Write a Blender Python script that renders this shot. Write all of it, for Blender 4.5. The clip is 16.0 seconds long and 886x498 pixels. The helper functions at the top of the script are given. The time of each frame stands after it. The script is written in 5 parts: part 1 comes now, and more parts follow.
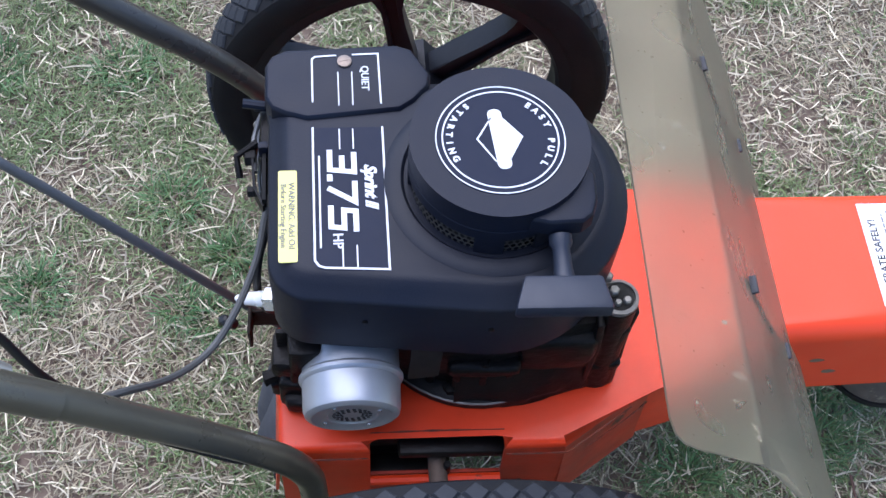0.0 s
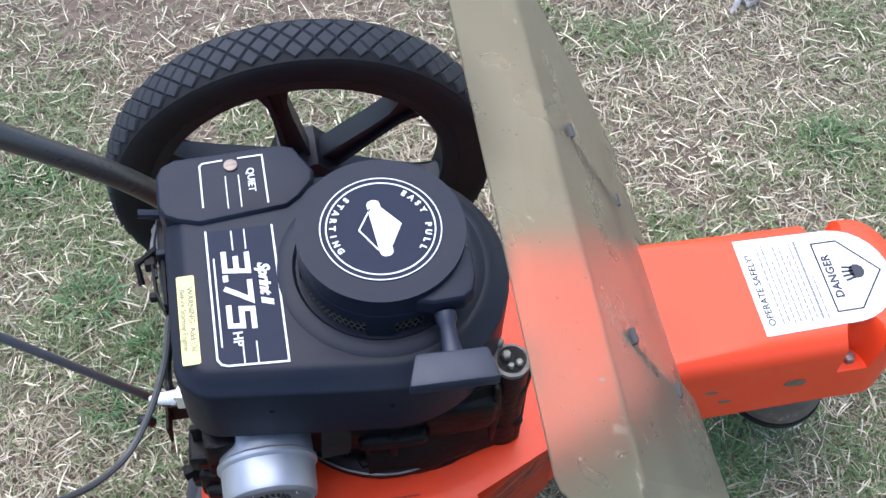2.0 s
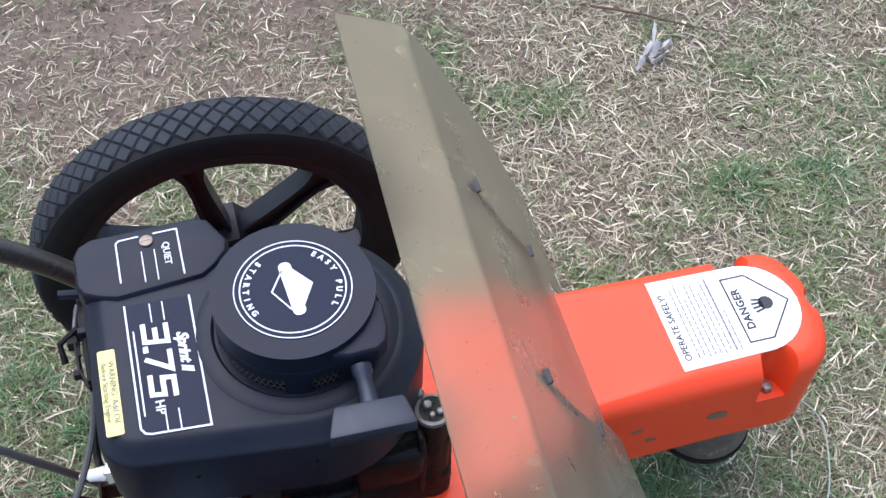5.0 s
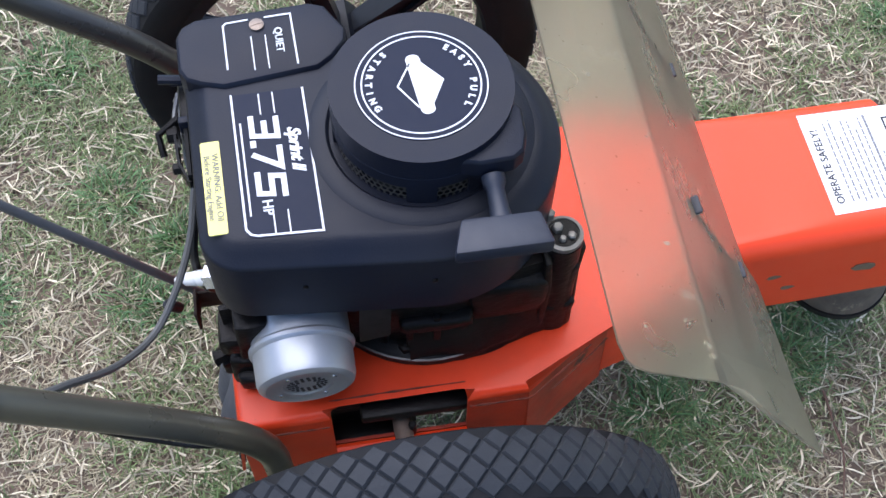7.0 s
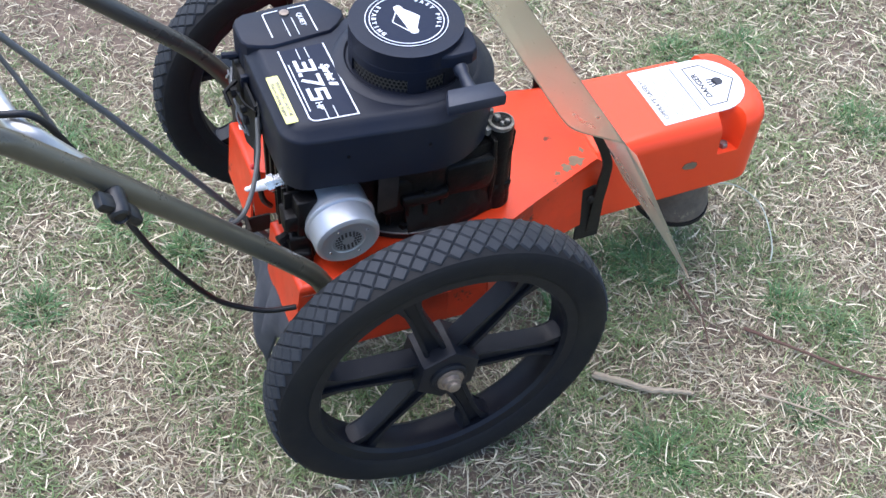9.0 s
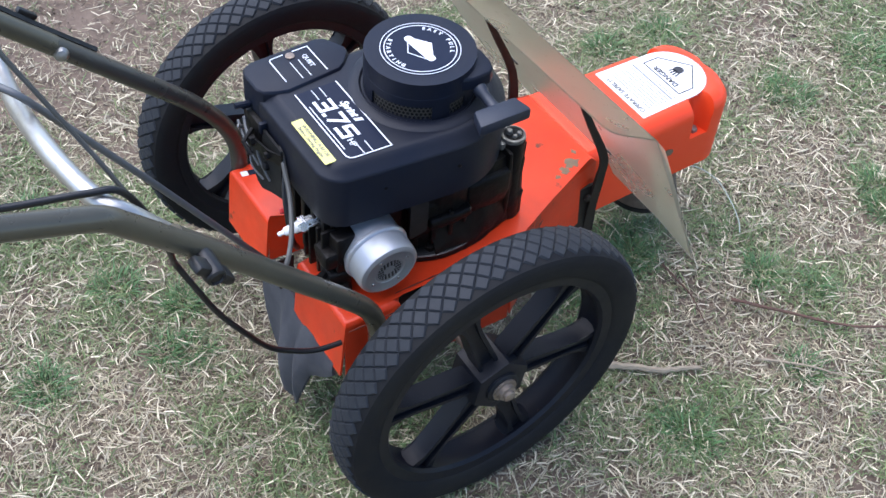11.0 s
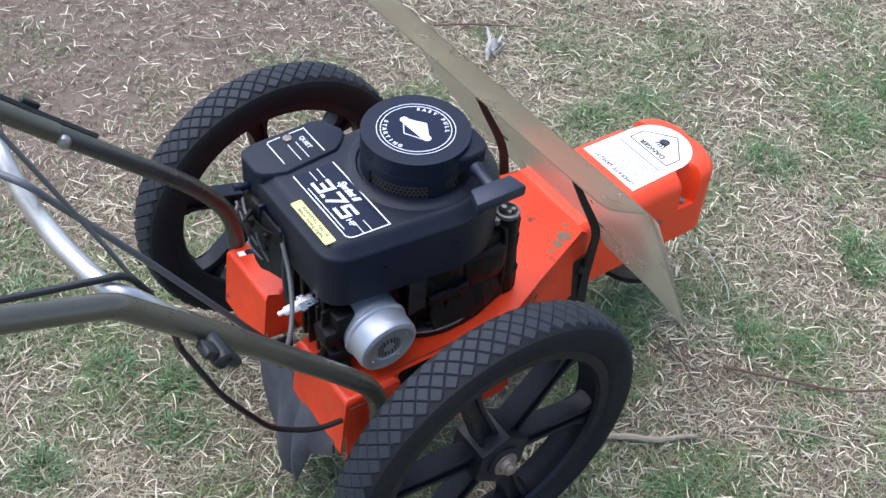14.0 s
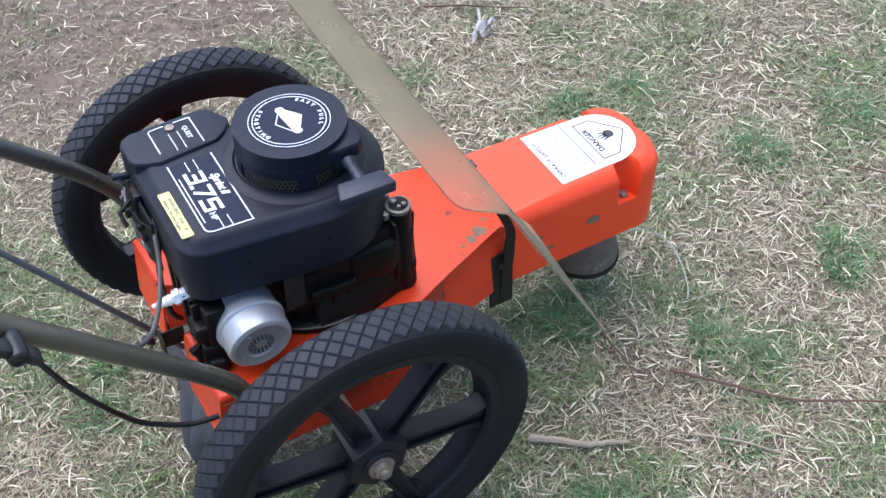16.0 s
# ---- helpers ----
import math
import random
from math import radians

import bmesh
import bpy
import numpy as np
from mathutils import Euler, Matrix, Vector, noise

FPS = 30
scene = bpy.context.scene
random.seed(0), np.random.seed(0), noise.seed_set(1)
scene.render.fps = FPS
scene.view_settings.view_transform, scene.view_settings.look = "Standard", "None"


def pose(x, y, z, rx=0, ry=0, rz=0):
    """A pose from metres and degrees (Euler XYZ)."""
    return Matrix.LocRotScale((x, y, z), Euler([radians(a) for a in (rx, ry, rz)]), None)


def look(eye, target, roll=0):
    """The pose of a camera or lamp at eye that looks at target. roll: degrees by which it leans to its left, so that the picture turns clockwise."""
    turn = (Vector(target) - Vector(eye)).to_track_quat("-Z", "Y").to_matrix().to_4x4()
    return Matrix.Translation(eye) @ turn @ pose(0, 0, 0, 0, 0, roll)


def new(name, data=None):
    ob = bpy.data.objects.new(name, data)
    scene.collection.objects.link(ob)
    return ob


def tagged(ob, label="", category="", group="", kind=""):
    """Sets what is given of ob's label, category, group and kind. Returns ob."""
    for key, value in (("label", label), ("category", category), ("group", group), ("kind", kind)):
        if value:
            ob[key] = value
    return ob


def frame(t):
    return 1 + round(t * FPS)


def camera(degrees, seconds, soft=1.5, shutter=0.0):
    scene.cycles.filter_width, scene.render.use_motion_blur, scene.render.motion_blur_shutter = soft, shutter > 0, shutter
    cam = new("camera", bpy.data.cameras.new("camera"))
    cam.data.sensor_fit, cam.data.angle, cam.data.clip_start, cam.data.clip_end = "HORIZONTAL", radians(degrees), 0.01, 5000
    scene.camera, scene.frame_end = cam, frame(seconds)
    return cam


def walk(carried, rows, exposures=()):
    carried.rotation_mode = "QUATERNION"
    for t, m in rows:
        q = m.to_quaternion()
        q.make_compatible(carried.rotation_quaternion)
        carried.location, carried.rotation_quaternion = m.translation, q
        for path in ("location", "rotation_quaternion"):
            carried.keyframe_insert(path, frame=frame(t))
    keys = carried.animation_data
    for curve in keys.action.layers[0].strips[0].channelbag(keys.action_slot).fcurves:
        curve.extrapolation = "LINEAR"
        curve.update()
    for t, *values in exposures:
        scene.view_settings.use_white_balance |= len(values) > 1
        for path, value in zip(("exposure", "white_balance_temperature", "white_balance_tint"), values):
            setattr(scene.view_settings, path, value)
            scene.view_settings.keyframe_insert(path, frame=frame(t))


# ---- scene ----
cam = camera(41.2, 16.0)
PATH = [
    (0, (-0.077, -0.525, 1.252), (0.084, 0.476, -0.472), 5.9),
    (0.2, (-0.072, -0.528, 1.251), (0.032, 0.48, -0.473), 4.0),
    (0.5, (-0.062, -0.527, 1.245), (0.056, 0.458, -0.491), 4.6),
    (0.8, (-0.055, -0.532, 1.255), (0.078, 0.462, -0.475), 4.4),
    (1, (-0.053, -0.533, 1.263), (0.071, 0.468, -0.465), 3.9),
    (1.2, (-0.051, -0.532, 1.266), (0.083, 0.483, -0.452), 3.6),
    (1.5, (-0.048, -0.524, 1.275), (0.124, 0.493, -0.438), 5.1),
    (1.8, (-0.044, -0.527, 1.298), (0.177, 0.509, -0.398), 4.6),
    (2, (-0.041, -0.531, 1.318), (0.227, 0.516, -0.365), 4.4),
    (2.2, (-0.045, -0.533, 1.325), (0.258, 0.517, -0.349), 5.2),
    (2.5, (-0.05, -0.536, 1.332), (0.255, 0.536, -0.329), 6.2),
    (2.8, (-0.044, -0.545, 1.34), (0.221, 0.568, -0.301), 4.0),
    (3, (-0.038, -0.554, 1.348), (0.249, 0.56, -0.288), 3.5),
    (3.2, (-0.026, -0.562, 1.341), (0.287, 0.557, -0.287), 4.2),
    (5.3, (-0.01, -0.583, 1.334), (0.37, 0.553, -0.267), 2.3),
    (5.5, (-0.004, -0.588, 1.332), (0.384, 0.539, -0.274), 2.1),
    (5.7, (-0.016, -0.586, 1.322), (0.388, 0.535, -0.284), 2.9),
    (6, (-0.017, -0.577, 1.323), (0.352, 0.52, -0.308), 3.8),
    (6.2, (-0.021, -0.564, 1.285), (0.334, 0.484, -0.382), 5.5),
    (6.3, (-0.02, -0.566, 1.266), (0.322, 0.435, -0.431), 5.5),
    (6.5, (-0.022, -0.546, 1.249), (0.314, 0.449, -0.453), 5.6),
    (6.8, (-0.034, -0.538, 1.229), (0.215, 0.427, -0.505), 2.8),
    (7, (-0.05, -0.533, 1.227), (0.151, 0.425, -0.517), 1.7),
    (7.2, (-0.068, -0.541, 1.238), (0.163, 0.436, -0.492), 2.6),
    (7.5, (-0.092, -0.579, 1.273), (0.129, 0.456, -0.425), 1.0),
    (7.8, (-0.148, -0.703, 1.297), (0.14, 0.415, -0.337), -0.1),
    (8, (-0.176, -0.807, 1.353), (0.162, 0.392, -0.212), 0.7),
    (8.2, (-0.232, -0.906, 1.377), (0.152, 0.383, -0.104), 0.1),
    (8.5, (-0.282, -1.016, 1.411), (0.114, 0.269, -0.069), -0.2),
    (8.8, (-0.317, -1.041, 1.398), (0.164, 0.202, -0.093), 2.6),
    (9, (-0.372, -1.019, 1.393), (0.202, 0.165, -0.114), 5.0),
    (9.2, (-0.448, -0.989, 1.38), (0.208, 0.16, -0.12), 4.9),
    (11.3, (-0.584, -0.929, 1.432), (0.225, 0.147, -0.047), 5.0),
    (11.5, (-0.589, -0.93, 1.441), (0.222, 0.172, -0.018), 4.9),
    (12, (-0.596, -0.933, 1.438), (0.242, 0.153, -0.018), 4.9),
    (12.5, (-0.589, -0.949, 1.441), (0.313, 0.122, 0.012), 3.9),
    (13, (-0.588, -0.945, 1.428), (0.33, 0.128, 0.012), 4.2),
    (13.5, (-0.595, -0.939, 1.428), (0.302, 0.156, 0.016), 4.4),
    (14, (-0.601, -0.919, 1.434), (0.277, 0.207, 0.034), 4.6),
    (14.2, (-0.596, -0.909, 1.432), (0.282, 0.21, 0.026), 5.2),
    (14.5, (-0.59, -0.886, 1.428), (0.253, 0.259, 0.022), 5.1),
    (14.8, (-0.558, -0.886, 1.424), (0.198, 0.298, 0.001), 3.4),
    (15, (-0.522, -0.888, 1.418), (0.174, 0.329, -0.007), 2.3),
    (15.2, (-0.468, -0.909, 1.428), (0.191, 0.333, 0.006), 2.1),
    (15.4, (-0.418, -0.942, 1.422), (0.238, 0.297, -0.004), 2.3),
    (15.5, (-0.39, -0.964, 1.421), (0.266, 0.27, -0.009), 2.1),
    (15.8, (-0.336, -1.008, 1.426), (0.334, 0.203, -0.019), -0.3),
    (16, (-0.324, -1.028, 1.424), (0.359, 0.184, -0.012), -0.2),
]
walk(cam, [(t, look(eye, target, roll)) for t, eye, target, roll in PATH], exposures=[(0, 1.55, 5740, 17), (0.5, 1.74, 5740, 16), (1.0, 1.78, 5740, 16), (1.5, 1.81, 5830, 15), (2.5, 1.76, 6030, 14.5), (3.0, 1.75, 6060, 14.5), (5.5, 1.59, 6080, 15.5), (7, 1.62, 6100, 15), (7.5, 1.72, 6120, 14), (8.0, 1.86, 6180, 13), (8.5, 1.90, 6060, 13.5), (9, 1.92, 6040, 14), (11.5, 1.68, 6010, 14), (15.0, 1.67, 6030, 14.5), (16, 1.77, 6030, 14.5)])

# ---- world, sun ----
SUN_EL, SUN_AZ = 66.0, 118.0
world = bpy.data.worlds.new("overcast_sky")
scene.world = world
world.use_nodes = True
wn = world.node_tree
sky = wn.nodes.new("ShaderNodeTexSky")
sky.sky_type, sky.sun_disc = "NISHITA", False
sky.sun_elevation, sky.sun_rotation = radians(SUN_EL), radians(90 - SUN_AZ)
sky.air_density, sky.dust_density, sky.ozone_density = 1.0, 1.0, 1.0
wn.links.new(sky.outputs[0], wn.nodes["Background"].inputs[0])
wn.nodes["Background"].inputs[1].default_value = 0.095
sun_data = bpy.data.lights.new("sun", "SUN")
sun_data.energy, sun_data.angle, sun_data.color = 1.5, radians(80), (1.0, 0.98, 0.96)
sun = new("sun", sun_data)
sd = Vector((math.cos(radians(SUN_AZ)) * math.cos(radians(SUN_EL)), math.sin(radians(SUN_AZ)) * math.cos(radians(SUN_EL)), math.sin(radians(SUN_EL))))
sun.matrix_world = look(sd * 20, (0, 0, 0))

# ---- materials ----
def material(name, color, rough=0.5, metal=0.0, color2=None, scale=30.0, mix=0.5, bump=0.0, bump_scale=200.0, rough_var=0.12, spots=None, spot_scale=18.0, spot_at=0.62, spec=0.5, jitter=0.0):
    """A surface with a base colour, a second colour in soft patches, spots of wear, and fine relief."""
    m = bpy.data.materials.new(name)
    m.use_nodes = True
    nt = m.node_tree
    b = nt.nodes["Principled BSDF"]
    b.inputs["Metallic"].default_value = metal
    b.inputs["Specular IOR Level"].default_value = spec
    co = nt.nodes.new("ShaderNodeTexCoord")

    def noise_at(s, detail=4.0, rough_=0.6):
        n = nt.nodes.new("ShaderNodeTexNoise")
        n.inputs["Scale"].default_value, n.inputs["Detail"].default_value, n.inputs["Roughness"].default_value = s, detail, rough_
        nt.links.new(co.outputs["Object"], n.inputs["Vector"])
        return n.outputs["Fac"]

    def ramp(fac, lo, hi):
        r = nt.nodes.new("ShaderNodeMapRange")
        r.inputs["From Min"].default_value, r.inputs["From Max"].default_value = lo, hi
        nt.links.new(fac, r.inputs["Value"])
        return r.outputs["Result"]

    def blend(fac, a, c):
        x = nt.nodes.new("ShaderNodeMix")
        x.data_type = "RGBA"
        nt.links.new(fac, x.inputs["Factor"])
        for sock, v in ((x.inputs["A"], a), (x.inputs["B"], c)):
            if isinstance(v, tuple):
                sock.default_value = (*v, 1)
            else:
                nt.links.new(v, sock)
        return x.outputs["Result"]

    c2 = color2 or tuple(min(1.0, c * 0.8) for c in color)
    out = blend(ramp(noise_at(scale), 0.5 - 0.35 * mix, 0.5 + 0.35 / max(mix, 0.2)), color, c2)
    if spots:
        out = blend(ramp(noise_at(spot_scale, 6.0, 0.7), spot_at, spot_at + 0.05), out, spots)
    if jitter:
        info = nt.nodes.new("ShaderNodeNewGeometry")
        hsv = nt.nodes.new("ShaderNodeHueSaturation")
        v = nt.nodes.new("ShaderNodeMapRange")
        v.inputs["To Min"].default_value, v.inputs["To Max"].default_value = 1 - jitter, 1 + jitter
        nt.links.new(info.outputs["Random Per Island"], v.inputs["Value"])
        nt.links.new(v.outputs["Result"], hsv.inputs["Value"])
        nt.links.new(out, hsv.inputs["Color"])
        out = hsv.outputs["Color"]
    nt.links.new(out, b.inputs["Base Color"])
    rr = nt.nodes.new("ShaderNodeMapRange")
    rr.inputs["To Min"].default_value, rr.inputs["To Max"].default_value = max(0.03, rough - rough_var), min(1, rough + rough_var)
    nt.links.new(noise_at(scale * 2.3), rr.inputs["Value"])
    nt.links.new(rr.outputs["Result"], b.inputs["Roughness"])
    if bump:
        bp = nt.nodes.new("ShaderNodeBump")
        bp.inputs["Strength"].default_value, bp.inputs["Distance"].default_value = bump, 0.001
        nt.links.new(noise_at(bump_scale, 6.0), bp.inputs["Height"])
        nt.links.new(bp.outputs["Normal"], b.inputs["Normal"])
    return m


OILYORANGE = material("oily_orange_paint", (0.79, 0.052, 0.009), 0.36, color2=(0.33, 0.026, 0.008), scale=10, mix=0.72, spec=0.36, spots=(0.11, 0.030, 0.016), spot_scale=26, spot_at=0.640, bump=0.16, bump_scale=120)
DARKORANGE = material("dark_mottled_orange_paint", (0.60, 0.042, 0.010), 0.42, color2=(0.13, 0.018, 0.009), scale=16, mix=0.9, spec=0.4, spots=(0.050, 0.020, 0.012), spot_scale=26, spot_at=0.60, bump=0.2, bump_scale=120)
HEADPAINT = material("orange_plastic", (0.84, 0.062, 0.012), 0.42, color2=(0.78, 0.052, 0.011), scale=7, bump=0.1, bump_scale=300, spec=0.42)
BARE = material("scraped_patch", (0.115, 0.085, 0.060), 0.8, color2=(0.22, 0.15, 0.085), scale=90, mix=0.9, bump=0.4)
BLACK = material("black_engine_plastic", (0.0046, 0.0082, 0.0195), 0.40, color2=(0.015, 0.0135, 0.0145), scale=11, mix=0.6, spots=(0.07, 0.068, 0.066), spot_scale=34, spot_at=0.715, bump=0.22, bump_scale=600, spec=0.21)
HOUSING = material("black_blower_shroud", (0.0048, 0.0078, 0.0170), 0.42, color2=(0.025, 0.0230, 0.0230), scale=7, mix=0.48, bump=0.25, bump_scale=700, spec=0.21, spots=(0.09, 0.086, 0.08), spot_scale=38, spot_at=0.745)
GREASE = material("greasy_cast_metal", (0.0040, 0.0040, 0.0045), 0.42, color2=(0.0120, 0.0098, 0.0085), scale=34, mix=0.7, bump=0.9, bump_scale=120, spec=0.16, spots=(0.022, 0.018, 0.016), spot_scale=50, spot_at=0.72)
DECAL = material("decal_black", (0.0025, 0.0068, 0.0230), 0.46, scale=60, spec=0.20)
WHITE = material("white_print", (0.76, 0.77, 0.78), 0.55, color2=(0.58, 0.59, 0.61), scale=120, mix=0.8, spots=(0.05, 0.055, 0.07), spot_scale=150, spot_at=0.645)
STICKER = material("white_vinyl", (0.83, 0.82, 0.80), 0.5, color2=(0.74, 0.73, 0.72), scale=20)
INK = material("black_ink", (0.03, 0.03, 0.035), 0.6, scale=80)
GREYINK = material("grey_ink", (0.19, 0.19, 0.20), 0.6, scale=80)
YELLOW = material("yellow_label", (0.78, 0.72, 0.21), 0.5, color2=(0.70, 0.64, 0.22), scale=60)
SILVER = material("aluminium_paint", (0.43, 0.45, 0.48), 0.44, 0.6, color2=(0.34, 0.35, 0.37), scale=30, bump=0.1, spots=(0.3, 0.28, 0.26), spot_scale=60, spot_at=0.7)
CHROME = material("worn_chrome_tube", (0.52, 0.51, 0.48), 0.36, 0.8, color2=(0.27, 0.25, 0.21), scale=22, spots=(0.2, 0.13, 0.08), spot_scale=40, spot_at=0.66, bump=0.15)
TUBE = material("olive_grey_tube", (0.098, 0.091, 0.067), 0.30, 0.35, color2=(0.064, 0.058, 0.045), scale=16, spots=(0.10, 0.04, 0.02), spot_scale=20, spot_at=0.70, bump=0.12)
DARKTUBE = material("dark_tube", (0.062, 0.059, 0.052), 0.30, 0.35, color2=(0.058, 0.045, 0.036), scale=12, spots=(0.10, 0.042, 0.026), spot_scale=12, spot_at=0.66, bump=0.12)
RUST = material("rusty_steel", (0.17, 0.12, 0.09), 0.7, 0.4, color2=(0.08, 0.06, 0.052), scale=60, mix=0.8, bump=0.5)
STEEL = material("dull_steel", (0.30, 0.30, 0.29), 0.4, 0.85, color2=(0.15, 0.135, 0.115), scale=80, mix=0.7, bump=0.2)
PLUGSTEEL = material("bright_zinc", (0.62, 0.63, 0.65), 0.25, 0.9, color2=(0.45, 0.45, 0.46), scale=90)
RUBBER = material("tyre_rubber", (0.0075, 0.0088, 0.0125), 0.62, color2=(0.028, 0.0258, 0.0205), scale=9, mix=0.6, bump=0.35, bump_scale=400, spots=(0.035, 0.033, 0.028), spot_scale=22, spot_at=0.70, spec=0.13)
TREAD = material("dusty_tread_rubber", (0.0150, 0.0182, 0.0235), 0.72, color2=(0.027, 0.0285, 0.031), scale=16, mix=0.6, bump=0.35, bump_scale=400, spots=(0.085, 0.083, 0.076), spot_scale=45, spot_at=0.70, spec=0.36)
RIM = material("black_rim_plastic", (0.0055, 0.0070, 0.0115), 0.44, color2=(0.0090, 0.0098, 0.0122), scale=20, bump=0.15, spots=(0.07, 0.062, 0.05), spot_scale=55, spot_at=0.70, spec=0.24)
STRAP = material("dark_bracket", (0.014, 0.0130, 0.0118), 0.6, color2=(0.030, 0.0235, 0.018), scale=40, bump=0.3, spec=0.25)
CABLE = material("black_cable", (0.006, 0.006, 0.007), 0.45, scale=60, bump=0.1)
GREYCABLE = material("grey_cable", (0.075, 0.075, 0.07), 0.5, scale=60)
FLAP = material("dusty_rubber_flap", (0.024, 0.026, 0.034), 0.8, color2=(0.15, 0.147, 0.15), scale=10, mix=0.45, bump=0.3)
CERAMIC = material("white_ceramic", (0.82, 0.82, 0.80), 0.25, color2=(0.7, 0.68, 0.64), scale=90)
BARK = material("twig_bark", (0.088, 0.054, 0.040), 0.85, color2=(0.15, 0.075, 0.050), scale=120, mix=0.8, bump=0.5)
PALEWOOD = material("peeled_wood", (0.36, 0.295, 0.205), 0.8, color2=(0.24, 0.19, 0.13), scale=70, mix=0.8, bump=0.5)
PAPER = material("crumpled_leaf", (0.56, 0.53, 0.49), 0.7, color2=(0.24, 0.22, 0.21), scale=60, mix=0.9, bump=0.4)
LINE = material("trimmer_string", (0.34, 0.37, 0.31), 0.4, scale=60)
AXLEBOLT = material("worn_bolt", (0.33, 0.28, 0.23), 0.5, 0.7, color2=(0.17, 0.12, 0.09), scale=120, mix=0.8, bump=0.4)
TIN = material("rust_brown_tin", (0.017, 0.0125, 0.010), 0.8, color2=(0.040, 0.028, 0.021), scale=50, mix=0.7, bump=0.5, spec=0.25)
LITTER = material("brown_litter", (0.165, 0.120, 0.082), 0.9, color2=(0.09, 0.063, 0.045), scale=20, mix=0.8, jitter=0.5)
PALESTRAW = material("pale_straw", (0.535, 0.472, 0.330), 0.7, color2=(0.36, 0.30, 0.22), scale=20, jitter=0.55)
LEVER = material("grey_rod", (0.13, 0.135, 0.14), 0.45, 0.4, color2=(0.07, 0.07, 0.07), scale=30)
STRAW = material("dead_grass", (0.40, 0.348, 0.228), 0.75, color2=(0.255, 0.208, 0.130), scale=11, mix=0.8, jitter=0.42)
GREEN = material("green_grass", (0.108, 0.174, 0.054), 0.6, color2=(0.24, 0.26, 0.12), scale=12, mix=0.7, jitter=0.4)
TUFTGREEN = material("fresh_green_grass", (0.070, 0.162, 0.052), 0.55, color2=(0.12, 0.20, 0.075), scale=14, mix=0.7, jitter=0.4)
SOIL = material("lawn_soil", (0.110, 0.077, 0.055), 0.95, color2=(0.198, 0.147, 0.108), scale=46, mix=0.85, spots=(0.10, 0.070, 0.050), spot_scale=9, spot_at=0.60, bump=1.0, bump_scale=90)

LAWN = material("worn_lawn", (0.205, 0.168, 0.112), 0.95, color2=(0.138, 0.138, 0.074), scale=2.6, mix=0.9, spots=(0.135, 0.100, 0.068), spot_scale=4.5, spot_at=0.58, bump=1.0, bump_scale=70)


def plastic_sheet():
    """A scratched, yellowed plastic sheet, frosted so that what lies behind it blurs with distance."""
    m = bpy.data.materials.new("smoky_clear_plastic")
    m.use_nodes = True
    nt = m.node_tree
    b = nt.nodes["Principled BSDF"]
    out = nt.nodes["Material Output"]
    b.inputs["Base Color"].default_value = (0.50, 0.455, 0.33, 1)
    b.inputs["Roughness"].default_value = 0.36
    co = nt.nodes.new("ShaderNodeTexCoord")
    clear = nt.nodes.new("ShaderNodeBsdfRefraction")
    clear.inputs["Color"].default_value = (0.984, 0.974, 0.912, 1)
    clear.inputs["IOR"].default_value = 1.45
    back = nt.nodes.new("ShaderNodeBsdfTranslucent")
    back.inputs[0].default_value = (0.55, 0.50, 0.36, 1)

    def noise_at(s, detail):
        n = nt.nodes.new("ShaderNodeTexNoise")
        n.inputs["Scale"].default_value, n.inputs["Detail"].default_value = s, detail
        nt.links.new(co.outputs["Object"], n.inputs["Vector"])
        return n.outputs["Fac"]

    def ramp(fac, lo, hi, to_lo, to_hi):
        r = nt.nodes.new("ShaderNodeMapRange")
        for name, v in (("From Min", lo), ("From Max", hi), ("To Min", to_lo), ("To Max", to_hi)):
            r.inputs[name].default_value = v
        nt.links.new(fac, r.inputs["Value"])
        return r.outputs["Result"]

    def plus(a, c):
        add = nt.nodes.new("ShaderNodeMath")
        add.operation, add.use_clamp = "ADD", True
        nt.links.new(a, add.inputs[0])
        nt.links.new(c, add.inputs[1])
        return add.outputs[0]

    nt.links.new(ramp(noise_at(7.0, 3.0), 0.3, 0.7, 0.25, 0.35), clear.inputs["Roughness"])
    # cloudy haze, fine chalky flecks and a few long scuffs
    haze = plus(ramp(noise_at(9.0, 6.0), 0.3, 0.7, 0.14, 0.24), ramp(noise_at(130.0, 2.0), 0.70, 0.73, 0.0, 0.45))
    haze = plus(haze, ramp(noise_at(34.0, 5.0), 0.66, 0.72, 0.0, 0.16))
    body = nt.nodes.new("ShaderNodeMixShader")
    body.inputs[0].default_value = 0.45
    nt.links.new(b.outputs[0], body.inputs[1])
    nt.links.new(back.outputs[0], body.inputs[2])
    mixed = nt.nodes.new("ShaderNodeMixShader")
    nt.links.new(haze, mixed.inputs[0])
    nt.links.new(clear.outputs[0], mixed.inputs[1])
    nt.links.new(body.outputs[0], mixed.inputs[2])
    nt.links.new(mixed.outputs[0], out.inputs[0])
    return m


SHEET = plastic_sheet()

# ---- mesh helpers ----
def mesh_object(name, bm, mat, smooth=True, angle=40):
    bmesh.ops.recalc_face_normals(bm, faces=bm.faces)
    me = bpy.data.meshes.new(name)
    bm.to_mesh(me)
    bm.free()
    me.materials.append(mat)
    if smooth:
        me.shade_smooth()
        me.set_sharp_from_angle(angle=radians(angle))
    return new(name, me)


def part(name, bm, mat, parent, label="", smooth=True, angle=40):
    ob = mesh_object(name, bm, mat, smooth, angle)
    ob.parent = parent
    return tagged(ob, label)


